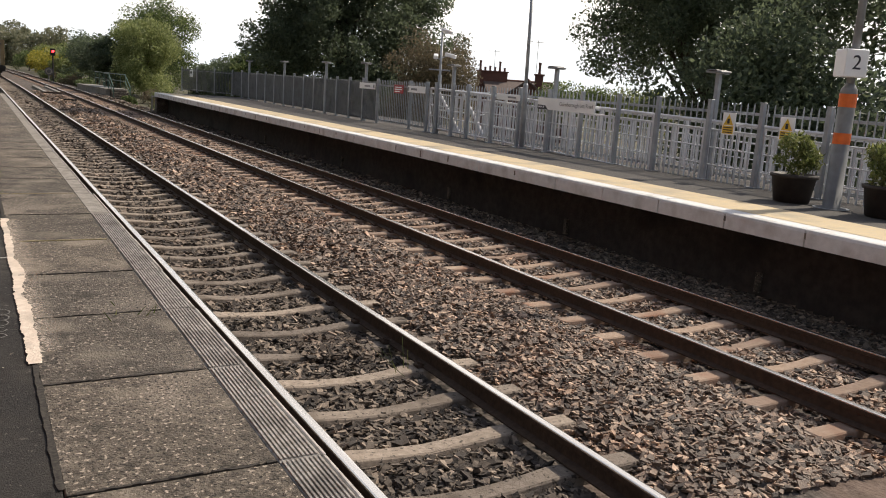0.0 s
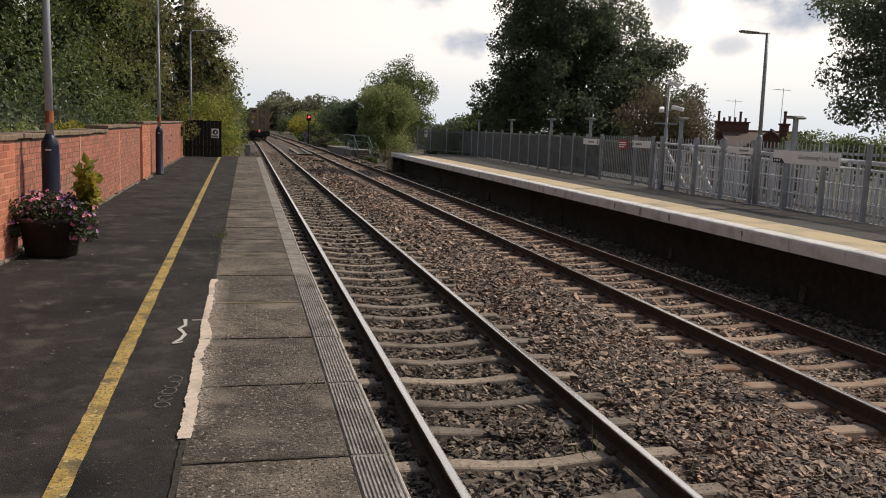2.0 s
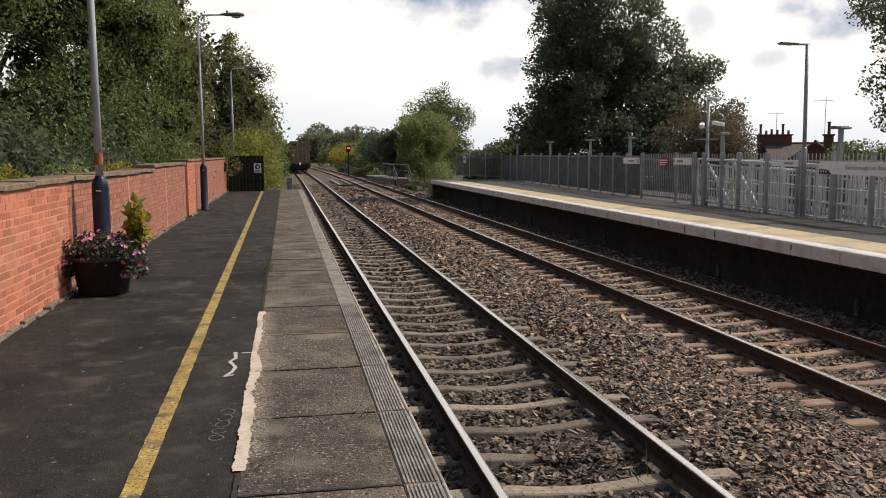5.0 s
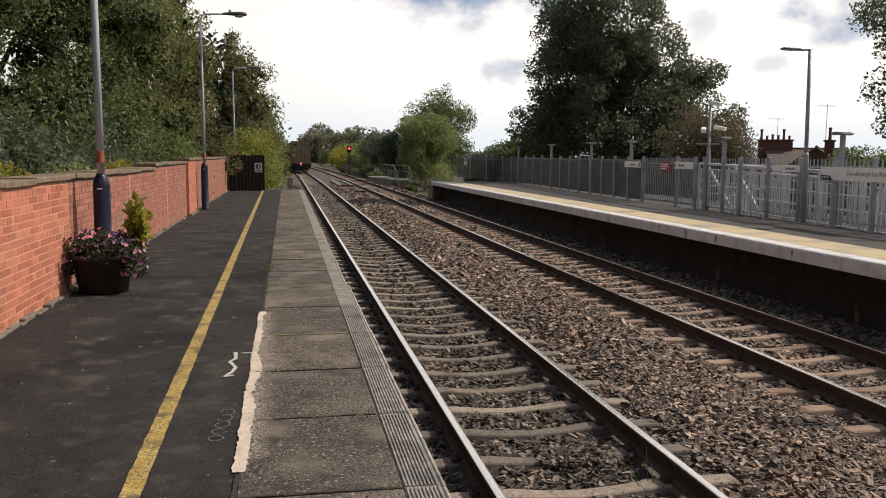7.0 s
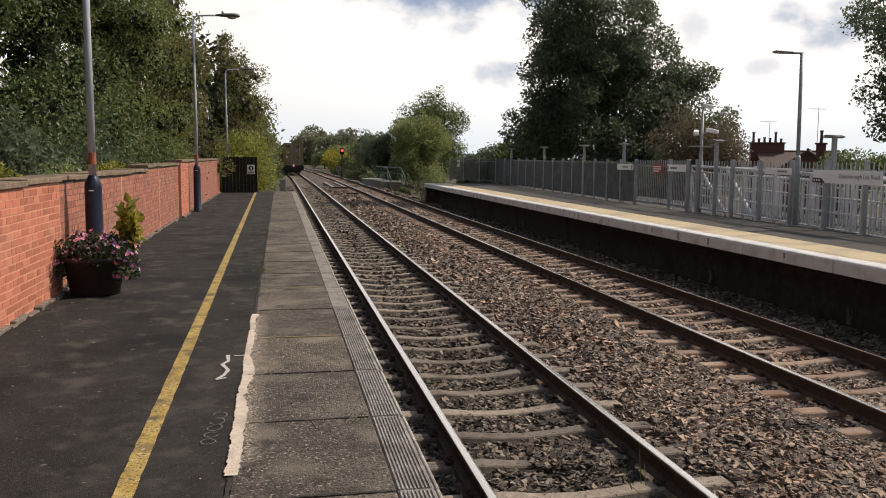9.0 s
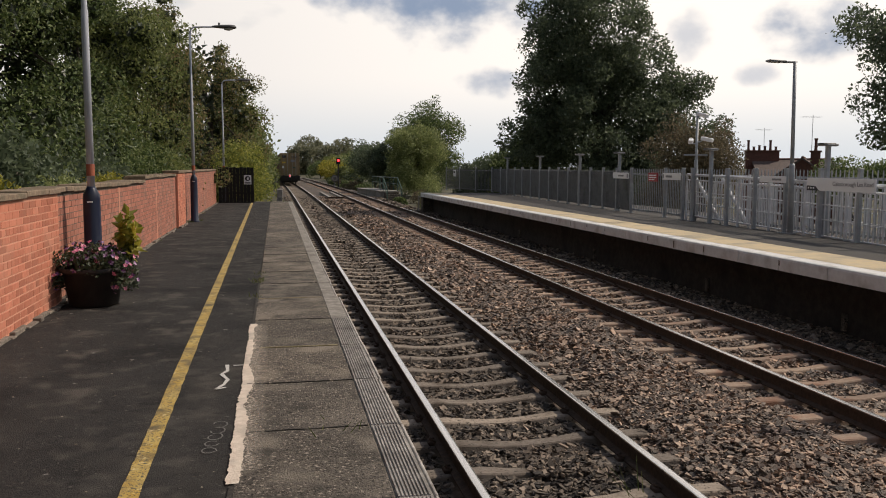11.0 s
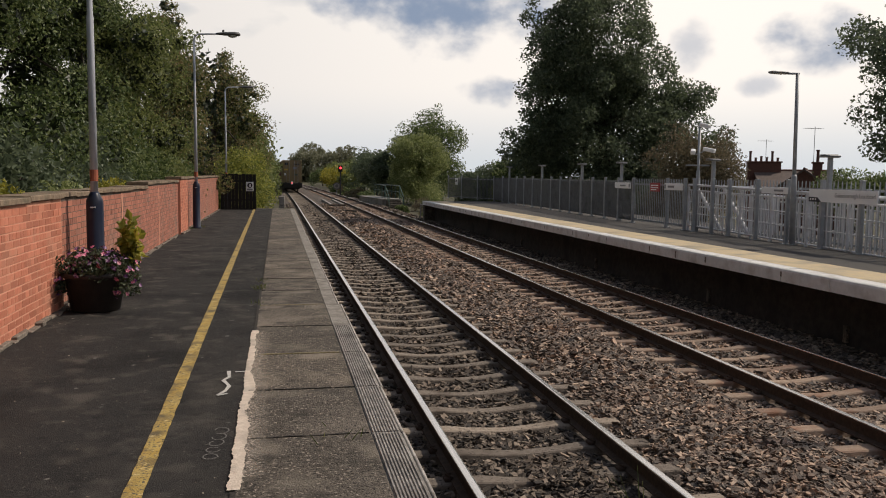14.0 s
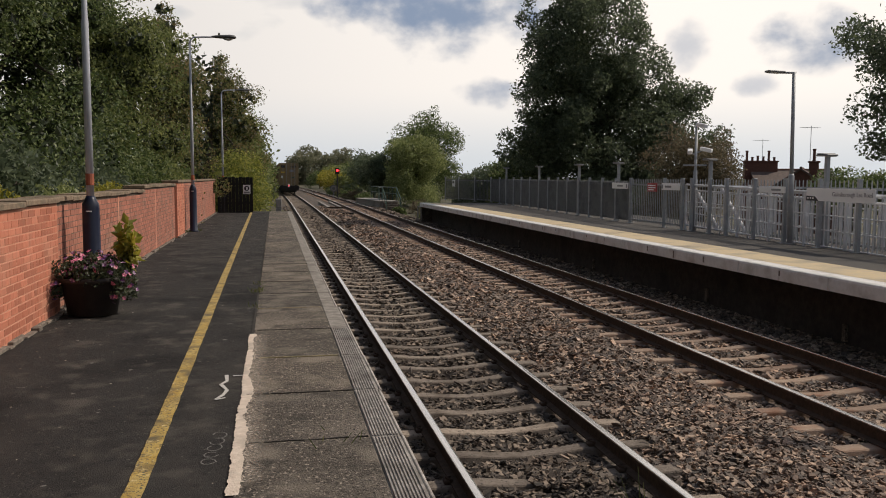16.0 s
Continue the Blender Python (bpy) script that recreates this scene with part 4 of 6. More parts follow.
# ---- lamps ----
def west_lamp(label):
    """Tall column: navy base, grey pole with a faded band, curved arm and a cobra head."""
    t = thing("street_lamp", (0, 0, 0), label, "street lamp", "platform lamp columns")
    part("base", lathe([(0.135, -0.02), (0.135, 0.02), (0.105, 0.05), (0.1, 1.18), (0.095, 1.24), (0.06, 1.3), (0.05, 1.33)], 20), NAVY, t, "navy blue painted base", True)
    part("pole", lathe([(0.046, 1.3), (0.042, 3.4), (0.034, 3.45), (0.031, 5.3)], 14), POLE, t, "", True)
    part("band", lathe([(0.049, 1.46), (0.049, 1.6)], 14), RUST_BAND, t, "faded orange band")
    part("label_plate", boxed(-0.03, -0.107, 1.14, 0.03, -0.099, 1.155), SIGN_WHITE, t, "small white plate")
    part("arm", tube([(0, 0, 5.25), (0.02, 0, 5.37), (0.1, 0, 5.45), (0.4, 0, 5.47), (0.75, 0, 5.48)], 0.025, 8), POLE, t, "", True)
    bm = bmesh.new()
    rings = []
    for x, w_, h_ in ((0.6, 0.03, 0.03), (0.68, 0.06, 0.05), (0.85, 0.11, 0.075), (1.1, 0.14, 0.085), (1.22, 0.12, 0.075), (1.27, 0.05, 0.03)):
        rings.append([bm.verts.new((x, w_ * math.cos(a), 5.48 + h_ * math.sin(a) * (0.9 if math.sin(a) > 0 else 0.5))) for a in (2 * math.pi * i / 12 for i in range(12))])
    for a, b in zip(rings, rings[1:]):
        for i in range(12):
            bm.faces.new((a[i], a[(i + 1) % 12], b[(i + 1) % 12], b[i]))
    bm.faces.new(rings[0])
    bm.faces.new(rings[-1])
    bmesh.ops.recalc_face_normals(bm, faces=bm.faces)
    h = part("lamp_head", bm, LAMP_HEAD, t, "dark grey lamp housing", True)
    part("diffuser", lathe([(0.02, 5.39), (0.09, 5.41), (0.115, 5.45)], 14, Matrix.Translation((1.05, 0, 0)) @ Matrix.Diagonal((1.2, 0.9, 1, 1))), LAMP_GLASS, h, "pale plastic lamp bowl", True)
    part("photocell", lathe([(0.03, 5.54), (0.03, 5.59), (0.02, 5.6)], 8, Matrix.Translation((0.8, 0, 0))), LAMP_HEAD, h)
    return t


def east_lamp():
    t = thing("street_lamp", (9.38, 16.02, ZF), "slim grey lamp column with a flat angled head beside the fence", "street lamp")
    part("base", lathe([(0.06, 0), (0.06, 1.45), (0.045, 1.5)], 14), GALV, t, "", True)
    part("pole", lathe([(0.042, 1.4), (0.036, 3.63)], 14), GALV, t, "", True)
    part("flange", lathe([(0.12, 0), (0.12, 0.025)], 14), GALV, t)
    part("lamp_arm", boxed(-0.3, -0.03, 3.6, 0.04, 0.03, 3.64, 0.008), GALV, t)
    h = part("lamp_head", boxed(-0.64, -0.09, 3.605, -0.24, 0.09, 3.645, 0.014), GREY_PAINT, t, "flat grey lamp head")
    h.matrix_basis = Matrix.Translation((-0.24, 0, 3.62)) @ pose(0, 0, 0, 0, 3, 0) @ Matrix.Translation((0.24, 0, -3.62))
    part("lamp_glass", boxed(-0.6, -0.07, 3.595, -0.34, 0.07, 3.604), LAMP_GLASS, h)
    t.rotation_euler = (0, radians(-0.9), 0)


def number_lamp():
    """Column with orange bands and a three-sided platform number box."""
    t = thing("street_lamp", (8.55, 7.12, ZF), "grey lamp column with orange bands and platform number", "street lamp")
    part("base", lathe([(0.2, 0), (0.2, 0.02), (0.115, 0.03), (0.11, 1.58), (0.105, 1.64), (0.055, 1.72)], 20), GREY_PAINT, t, "grey painted base", True)
    part("pole", lathe([(0.055, 1.7), (0.045, 4.6)], 14), GREY_PAINT, t, "", True)
    part("band", lathe([(0.114, 1.4), (0.114, 1.58)], 20), ORANGE, t, "orange reflective band")
    part("band", lathe([(0.115, 0.9), (0.115, 1.05)], 20), ORANGE, t, "orange reflective band")
    part("flange_ring", lathe([(0.24, 0), (0.24, 0.012)], 24), GALV, t)
    s = part("number_box", boxed(-0.16, -0.14, 1.8, 0.16, 0.14, 2.17, 0.01), SIGN_WHITE, t, "white platform number box with a dark figure 2")
    s.matrix_basis = pose(-0.02, 0.02, 0, 0, 0, -25)
    letters("2", 0.27, SIGN_DARK, s, pose(0.0, -0.143, 1.985, 90, 0, 0), "figure")
    part("lamp_head", boxed(-0.5, -0.1, 4.56, 0.1, 0.1, 4.63, 0.02), LAMP_HEAD, t)


# ---- planters ----
def tub_planter(at, seed, scale, leaf, label, flowers):
    t = thing("planter", at, label, "planter", "flower tubs")
    s = scale
    tub = part("tub", lathe([(0.25 * s, 0), (0.27 * s, 0.01), (0.33 * s, 0.38 * s), (0.36 * s, 0.39 * s), (0.365 * s, 0.44 * s), (0.33 * s, 0.445 * s), (0.32 * s, 0.41 * s)], 28), TUB, t, "dark brown plastic tub", True)
    part("soil", lathe([(0.31 * s, 0.4 * s), (0.2 * s, 0.42 * s), (0.02, 0.43 * s)], 20), SOIL, t)
    if not flowers:
        cl = [(random.uniform(-0.2, 0.2) * s, random.uniform(-0.2, 0.2) * s, (0.5 + random.uniform(0, 0.45)) * s, random.uniform(0.1, 0.2) * s) for _ in range(14)]
        part_of("foliage", leaf_cloud("foliage", clump_points(cl, 1500, seed), 0.085, seed, -0.6, 0.3), leaf, t, "upright green leaves")
        return t
    cl = [(0.33 * math.cos(a) * r, 0.33 * math.sin(a) * r, 0.48 + 0.12 * (1 - r) + random.uniform(-0.06, 0.06), random.uniform(0.09, 0.16)) for a, r in ((random.uniform(0, 6.28), random.uniform(0.25, 1.2)) for _ in range(36))]
    cl += [(0.4 * math.cos(a), 0.4 * math.sin(a), 0.31 + random.uniform(-0.08, 0.06), 0.1) for a in (0.0, 0.3, 1.2, 2.5, 2.9, 3.3, 3.6, 5.7, 6.0)]
    part_of("foliage", leaf_cloud("foliage", clump_points(cl, 5200, seed), 0.05, seed), leaf, t, "dense trailing green foliage")
    g = np.random.default_rng(seed)
    for name, material, n, lab in (("pink_flowers", PETAL_PINK, 70, "pink star-shaped flowers"), ("purple_bloom", PETAL_PURPLE, 130, "purple petunia flowers")):
        vs, qs = [], []
        for i in range(n):
            c = cl[g.integers(len(cl))]
            d = g.normal(size=3) + np.array([0.6 if name == "pink_flowers" and i % 3 else -0.35, -0.7, 0.6])
            d /= np.linalg.norm(d)
            o = np.array(c[:3]) + d * (c[3] * 1.12)
            sd = np.cross(d, [0.3, 0.2, 0.9])
            sd /= np.linalg.norm(sd)
            up = np.cross(sd, d)
            for p in range(5):
                a = p * 1.2566 + i
                e, f = math.cos(a) * sd + math.sin(a) * up, -math.sin(a) * sd + math.cos(a) * up
                k = len(vs)
                rr = 0.031 * g.uniform(0.75, 1.2)
                vs += [o, o + e * rr * 0.6 + f * rr * 0.35 + d * 0.004, o + e * rr + d * 0.006, o + e * rr * 0.6 - f * rr * 0.35 + d * 0.004]
                qs.append((k, k + 1, k + 2, k + 3))
        tagged(part_of(name, mesh_np(name, vs, qs), material, t, lab), kind="stuff")
    return t


def yellow_shrub(at):
    t = thing("shrub", at, "yellow-leaved climbing plant against the brick wall", "plant")
    bm = bmesh.new()
    pts = []
    g = random.Random(8)
    for i in range(5):
        x, y = g.uniform(-0.1, 0.14), g.uniform(-0.12, 0.1)
        hgt = g.uniform(0.38, 0.66)
        line = [(0.3 * x, 0.3 * y, 0), (x * 0.7, y * 0.7, hgt * 0.5), (x, y, hgt * 0.85), (x + g.uniform(-0.12, 0.12), y - 0.03, hgt)]
        tube(line, [0.008, 0.006, 0.005, 0.003], 5, bm)
        pts += [(a[0] + g.gauss(0, 0.045), a[1] + g.gauss(0, 0.045), a[2] + g.gauss(0, 0.06)) for a in line[1:] for _ in range(9)]
    part("stems", bm, BARK, t)
    part_of("leaves", leaf_cloud("leaves", pts, 0.14, 4, 0.5, 0.6), LEAF_YELLOW, t, "large yellow-green leaves")


# ---- fence, signs and station furniture on the far side ----
def pale_mesh(h, w, material, spike=True):
    bm = bmesh.new()
    prof = [(-w / 2, 0), (w / 2, 0), (w / 2, h - 0.05), (0, h) if spike else (w / 2 - 0.002, h), (-w / 2, h - 0.05)]
    a = [bm.verts.new((-0.008, y, z)) for y, z in prof]
    b = [bm.verts.new((0.008, y, z)) for y, z in prof]
    k = len(prof)
    for i in range(k):
        bm.faces.new((a[i], a[(i + 1) % k], b[(i + 1) % k], b[i]))
    bm.faces.new(list(reversed(a)))
    bm.faces.new(b)
    bmesh.ops.recalc_face_normals(bm, faces=bm.faces)
    me = bpy.data.meshes.new("pale")
    bm.to_mesh(me)
    bm.free()
    me.materials.append(material)
    return me


def post_mesh(h, w):
    bm = boxed(-w / 2, -w / 2, 0, w / 2, w / 2, h, 0.006)
    box(bm, -w / 2 - 0.006, -w / 2 - 0.006, h, w / 2 + 0.006, w / 2 + 0.006, h + 0.02, 0.005)
    box(bm, -0.09, -0.09, 0, 0.09, 0.09, 0.015)
    me = bpy.data.meshes.new("post")
    bm.to_mesh(me)
    bm.free()
    me.materials.append(GALV)
    return me


PALE, PALE_LOW, POST = pale_mesh(1.30, 0.02, GALV), pale_mesh(1.24, 0.05, GALV_DARK), post_mesh(1.38, 0.078)


def palisade(pts, label, pitch=0.125, pale=None, bare=(), back=0.0):
    """Steel palisade through the given posts (x, y)."""
    t = thing("palisade_fence", (pts[0][0], pts[0][1], ZF), label, "fence", "palisade fences")
    o = Vector((pts[0][0], pts[0][1]))
    for i, p in enumerate(pts):
        a = Vector(p) - o
        if i not in bare:
            part_of("post", POST, None, t).location = (a.x, a.y, 0)
        if i == len(pts) - 1:
            break
        b = Vector(pts[i + 1]) - o
        d = b - a
        turn = math.degrees(math.atan2(d.y, d.x)) - 90
        n = max(1, round((d.length - 0.1) / pitch))
        for k in range(n):
            q = a.lerp(b, (k + 0.5) / n)
            s = part_of("pale", pale or PALE, None, t)
            s.matrix_basis = pose(q.x + back, q.y, 0.07, 0, 0, turn)
        for z in (0.12, 1.2):
            r = part("rail", boxed(-0.02, 0.05, z - 0.025, 0.02, d.length - 0.05, z + 0.025, 0.004), GALV, t)
            r.matrix_basis = pose(a.x + 0.03 + back, a.y, 0, 0, 0, turn)
    return t


def white_ramp_rail(x, y0, y1, z0, z1, label, bars=0.11):
    """White handrail panels of a ramp: top and bottom rails that fall along it, uprights and thin bars."""
    t = thing("ramp_railing", (x, y0, 0), label, "railing", "white ramp railings")
    L = y1 - y0
    slope = (z1 - z0) / L
    for off, th in ((0.0, 0.03), (-0.14, 0.018), (-0.45, 0.012), (-0.75, 0.012), (-1.08, 0.02)):
        part("rail", tube([(0, 0, z0 + off), (0, L, z1 + off)], th, 8), WHITE_METAL, t)
    n = int(L / 1.22)
    up = boxed(-0.025, -0.03, -1.3, 0.025, 0.03, 0.0, 0.004)
    me = bpy.data.meshes.new("upright")
    up.to_mesh(me)
    up.free()
    me.materials.append(WHITE_METAL)
    bar = boxed(-0.008, -0.014, -1.08, 0.008, 0.014, -0.14)
    mb = bpy.data.meshes.new("bar")
    bar.to_mesh(mb)
    bar.free()
    mb.materials.append(WHITE_METAL)
    for i in range(n + 1):
        y = L * i / n
        part_of("upright", me, None, t).location = (0, y, z0 + slope * y)
        if i < n:
            k = int(1.22 / bars)
            for j in range(1, k):
                yy = y + (L / n) * j / k
                part_of("bar", mb, None, t).location = (0, yy, z0 + slope * yy)
    return t


def sign_board(name, x, y0, y1, z0, z1, material, label, bars=(), bar_mat=None, tip=0.0, category="sign"):
    """A flat board facing the tracks on two clamps, with bars for its lettering: (from, to, height, thickness) as fractions."""
    t = thing(name, (x, y0, z0), label, category)
    L, H = y1 - y0, z1 - z0
    part("board", boxed(-0.012, 0, 0, 0.012, L, H, 0.004), material, t)
    for a, b, h, th in bars:
        part("lettering", boxed(-0.016, L * (1 - b), H * h, -0.0125, L * (1 - a), H * (h + th)), bar_mat or SIGN_GREY, t)
    for f in (0.2, 0.8):
        part("clamp", boxed(0.012, L * f - 0.02, H * 0.3, 0.06, L * f + 0.02, H * 0.6), GALV, t)
    return t


def station_sign():
    t = thing("station_sign", (9.27, 13.34, 1.87), "white station name board with grey lettering on the fence", "sign")
    bm = bmesh.new()
    # board: shallow left end stepping down to the deeper main part (as read from the tracks)
    prof = [(0, 0), (0, 0.25), (2.0, 0.255), (2.0, 0.10), (1.72, 0.09), (1.6, 0.0)]
    a = [bm.verts.new((-0.012, y, z)) for y, z in prof]
    b = [bm.verts.new((0.012, y, z)) for y, z in prof]
    for i in range(len(prof)):
        j = (i + 1) % len(prof)
        bm.faces.new((a[i], a[j], b[j], b[i]))
    bm.faces.new(a)
    bm.faces.new(b)
    bmesh.ops.recalc_face_normals(bm, faces=bm.faces)
    part("board", bm, SIGN_WHITE, t)
    bm = bmesh.new()
    prof = [(1.62, 0.0), (1.73, 0.085), (2.0, 0.095), (2.0, 0.0)]
    a = [bm.verts.new((-0.014, y, z)) for y, z in prof]
    b = [bm.verts.new((0.010, y, z)) for y, z in prof]
    for i in range(4):
        j = (i + 1) % 4
        bm.faces.new((a[i], a[j], b[j], b[i]))
    bm.faces.new(a)
    bm.faces.new(b)
    bmesh.ops.recalc_face_normals(bm, faces=bm.faces)
    tag = part("dark_tag", bm, SIGN_DARK, t, "dark blue corner tag")
    for i in range(3):
        part("tag_mark", boxed(-0.017, 1.76 + i * 0.08, 0.035, -0.0145, 1.80 + i * 0.08, 0.07), SIGN_WHITE, tag)
    letters("Gainsborough Lea Road", 0.118, SIGN_GREY, t, pose(-0.0145, 0.62, 0.14, 90, 0, -90))


def flood_post(x, y, label, top=1.85, wide=0.26):
    """Short post with a flat floodlight on top, turned along the platform."""
    t = thing("platform_light", (x, y, ZF), label, "light", "fence floodlights")
    part("post", boxed(-0.042, -0.042, 0, 0.042, 0.042, top, 0.008), GALV, t)
    h = part("light_head", boxed(-wide / 2, -0.16, top, wide / 2, 0.2, top + 0.04, 0.012), GREY_PAINT, t, "flat grey floodlight")
    part("lens", boxed(-wide / 2 + 0.03, -0.14, top - 0.012, wide / 2 - 0.03, -0.05, top - 0.001), LAMP_GLASS, h)
    part("visor", boxed(-wide / 2 - 0.02, -0.05, top + 0.041, wide / 2 + 0.02, 0.16, top + 0.06, 0.01), LAMP_HEAD, h)
    return t


def cctv_mast():
    t = thing("camera_mast", (9.45, 20.35, ZF), "grey mast with three white security cameras", "security camera")
    part("mast", lathe([(0.055, 0), (0.05, 1.6), (0.034, 1.62), (0.034, 2.85)], 12), GALV, t, "", True)
    part("crossbar", boxed(-0.35, -0.03, 1.72, 0.3, 0.03, 1.76), GALV, t)
    for x, y, z, r in ((0.05, -0.12, 2.78, 20), (-0.22, -0.1, 2.1, -30), (0.2, -0.1, 2.15, 35)):
        c = part("camera_housing", boxed(-0.06, -0.2, -0.05, 0.06, 0.12, 0.05, 0.015), SIGN_WHITE, t, "white camera housing")
        c.matrix_basis = pose(x, y, z, 12, 0, r)
        part("bracket", tube([(x, y + 0.05, z), (x * 0.5, 0, z - 0.06), (0, 0, z - 0.08)], 0.015, 6), GALV, t)


def gate_leaf():
    """Gap in the fence with braced gate frames folded open."""
    t = thing("gate", (9.5, 17.85, ZF), "open white tubular gate with diagonal braces", "gate")
    for z in (0.1, 0.65, 1.2):
        part("rail", tube([(0, 0, z), (0, 2.6, z)], 0.02, 6), WHITE_METAL, t)
    for y in (0, 1.26, 2.6):
        part("upright", tube([(0, y, 0), (0, y, 1.25)], 0.025, 6), WHITE_METAL, t)
    part("brace", tube([(-0.03, 0.02, 0.12), (-0.03, 1.2, 1.15)], 0.042, 8), WHITE_METAL, t)
    part("brace", tube([(-0.03, 1.28, 0.12), (-0.03, 2.55, 1.15)], 0.042, 8), WHITE_METAL, t)


# ---- far end of the line ----
def hoarding():
    t = thing("timber_screen", (-3.85, 37.3, ZN - 0.02), "black timber screen at the platform end under trees", "fence")
    for i in range(10):
        part("board", boxed(i * 0.15, 0, 0, i * 0.15 + 0.143, 0.03, 1.55 + random.uniform(-0.02, 0.02), 0.004), TIMBER_DARK, t)
    for z in (0.4, 1.2):
        part("batten", boxed(0, 0.031, z, 1.5, 0.07, z + 0.08), TIMBER_DARK, t)
    s = thing("warning_sign", (-2.62, 37.31, ZN), "white warning sign with dark pictogram on the black screen", "sign")
    b = part("board", boxed(-0.15, -0.03, 0.80, 0.16, -0.02, 1.2, 0.003), SIGN_WHITE, s)
    part("pictogram", lathe([(0.11, -0.002), (0.11, 0.002)], 20, pose(0.005, -0.033, 1.05, 90, 0, 0)), SIGN_DARK, b)
    part("pictogram_mark", boxed(-0.02, -0.038, 0.99, 0.05, -0.036, 1.1), SIGN_WHITE, b)
    part("lettering", boxed(-0.12, -0.034, 0.83, 0.13, -0.031, 0.91), SIGN_GREY, b)
    e = thing("concrete_marker", (-1.25, 39.3, -0.42), "pale weathered concrete marker stack past the platform end", "marker")
    for i in range(4):
        part("block", boxed(-0.14 + 0.02 * (i % 2), -0.2, 0.43 * i, 0.12 + 0.02 * (i % 2), 0.2, 0.43 * i + 0.42, 0.02), TROUGH, e)


def crossing_deck():
    t = thing("track_trough", (3.05, 63.5, -0.16), "pale concrete cable trough between the tracks", "cable trough")
    part("side", boxed(-0.55, 0, 0, -0.35, 14, 0.2, 0.02), TROUGH, t)
    part("side", boxed(0.35, 0, 0, 0.55, 14, 0.2, 0.02), TROUGH, t)
    part("floor", boxed(-0.35, 0, 0, 0.35, 14, 0.08), BALLAST_BED, t)
    part("cross_beam", boxed(-0.6, -0.4, 0.12, 0.6, -0.15, 0.22, 0.01), RAIL_SIDE, t, "rusty steel cross beam")
    part("prop", boxed(-0.05, -0.32, -0.2, 0.05, -0.22, 0.12), RAIL_SIDE, t)
    p = thing("sleeper_offcut", (3.1, 55.0, -0.17), "dark timber offcuts lying on the ballast", "timber")
    part("timber", boxed(-0.35, 0, 0, 0.3, 0.25, 0.14, 0.01), TIMBER_DARK, p)
    part("timber", boxed(-0.1, 0.35, 0, 0.6, 0.55, 0.12, 0.01), TIMBER_DARK, p)


def stepped_stage():
    t = thing("crossing_stage", (7.1, 66.3, -0.42), "concrete crossing stage with steps and green handrails", "steps", rz=5)
    part("stage", boxed(0, 1.6, 0, 1.55, 12, 0.7, 0.02), TROUGH, t, "weathered concrete stage")
    part("stage_nosing", boxed(-0.06, 1.54, 0.7, 1.6, 12.05, 0.77, 0.01), TROUGH, t, "pale concrete deck edge")
    for i in range(4):
        part("step", boxed(0.3, 0.3 + i * 0.31, 0, 1.45, 0.3 + (i + 1) * 0.31, 0.17 * (i + 1), 0.01), SLAB, t)
    for x, far in ((1.45, 12.0), (0.25, 2.9)):
        part("handrail", tube([(x, 0.2, 0.95), (x, 1.7, 1.85), (x, far, 1.85)], 0.04, 8), GREEN_METAL, t)
        part("midrail", tube([(x, 0.2, 0.5), (x, 1.7, 1.35), (x, far, 1.35)], 0.03, 8), GREEN_METAL, t)
        y = 1.7
        part("upright", tube([(x, 0.2, 0), (x, 0.2, 0.97)], 0.035, 8), GREEN_METAL, t)
        while y <= far + 0.01:
            part("upright", tube([(x, y, 0.7), (x, y, 1.87)], 0.03, 8), GREEN_METAL, t)
            y += 1.2 if x < 1 else 1.45


def platform_end_rail():
    t = thing("end_barrier", (6.5, 45.0, -0.3), "low pale barrier past the platform ramp", "railing")
    for y in (0, 1.6):
        for x in (0.0, 1.2):
            part("post", tube([(x, y, 0), (x, y, 1.0)], 0.04, 6), TROUGH, t)
    part("rail", tube([(0, 0, 0.95), (0, 1.6, 0.95)], 0.035, 6), TROUGH, t)
    part("ramp", profile_y([(-0.1, 0), (3.8, 0), (3.8, 1.1), (-0.1, 1.1)], -0.25, 0.2), SLAB, t)


def signal_post():
    t = thing("railway_signal", (5.9, 100.0, -0.4), "railway signal post showing a red light", "signal")
    part("post", lathe([(0.09, 0), (0.08, 3.2)], 10), BLACK_METAL, t)
    h = part("signal_head", boxed(-0.25, -0.1, 3.0, 0.25, 0.1, 3.75, 0.03), BLACK_METAL, t, "black signal head")
    part("hood", lathe([(0.2, 0), (0.2, 0.25), (0.19, 0.25), (0.19, 0.01)], 14, pose(0, -0.1, 3.45, 90, 0, 0)), BLACK_METAL, h)
    part("red_lamp", lathe([(0.11, -0.06), (0.13, -0.03), (0.1, 0.02), (0.02, 0.04)], 14, pose(0, -0.34, 3.45, 90, 0, 0)), RED_GLOW, h, "glowing red signal lamp")
    s = thing("round_sign", (5.4, 99.0, -0.4), "round pale sign with dark ring on a post", "sign")
    part("post", lathe([(0.05, 0), (0.05, 1.6)], 8), GREY_PAINT, s)
    b = part("disc", lathe([(0.42, -0.015), (0.42, 0.015)], 24, pose(0, -0.07, 1.35, 90, 0, 0)), LAMP_HEAD, s)
    part("disc_face", lathe([(0.3, -0.006), (0.3, 0.006)], 24, pose(0, -0.1, 1.35, 90, 0, 0)), TROUGH, b)
    part("disc_centre", lathe([(0.2, -0.004), (0.2, 0.004)], 16, pose(0, -0.115, 1.35, 90, 0, 0)), LAMP_HEAD, b)


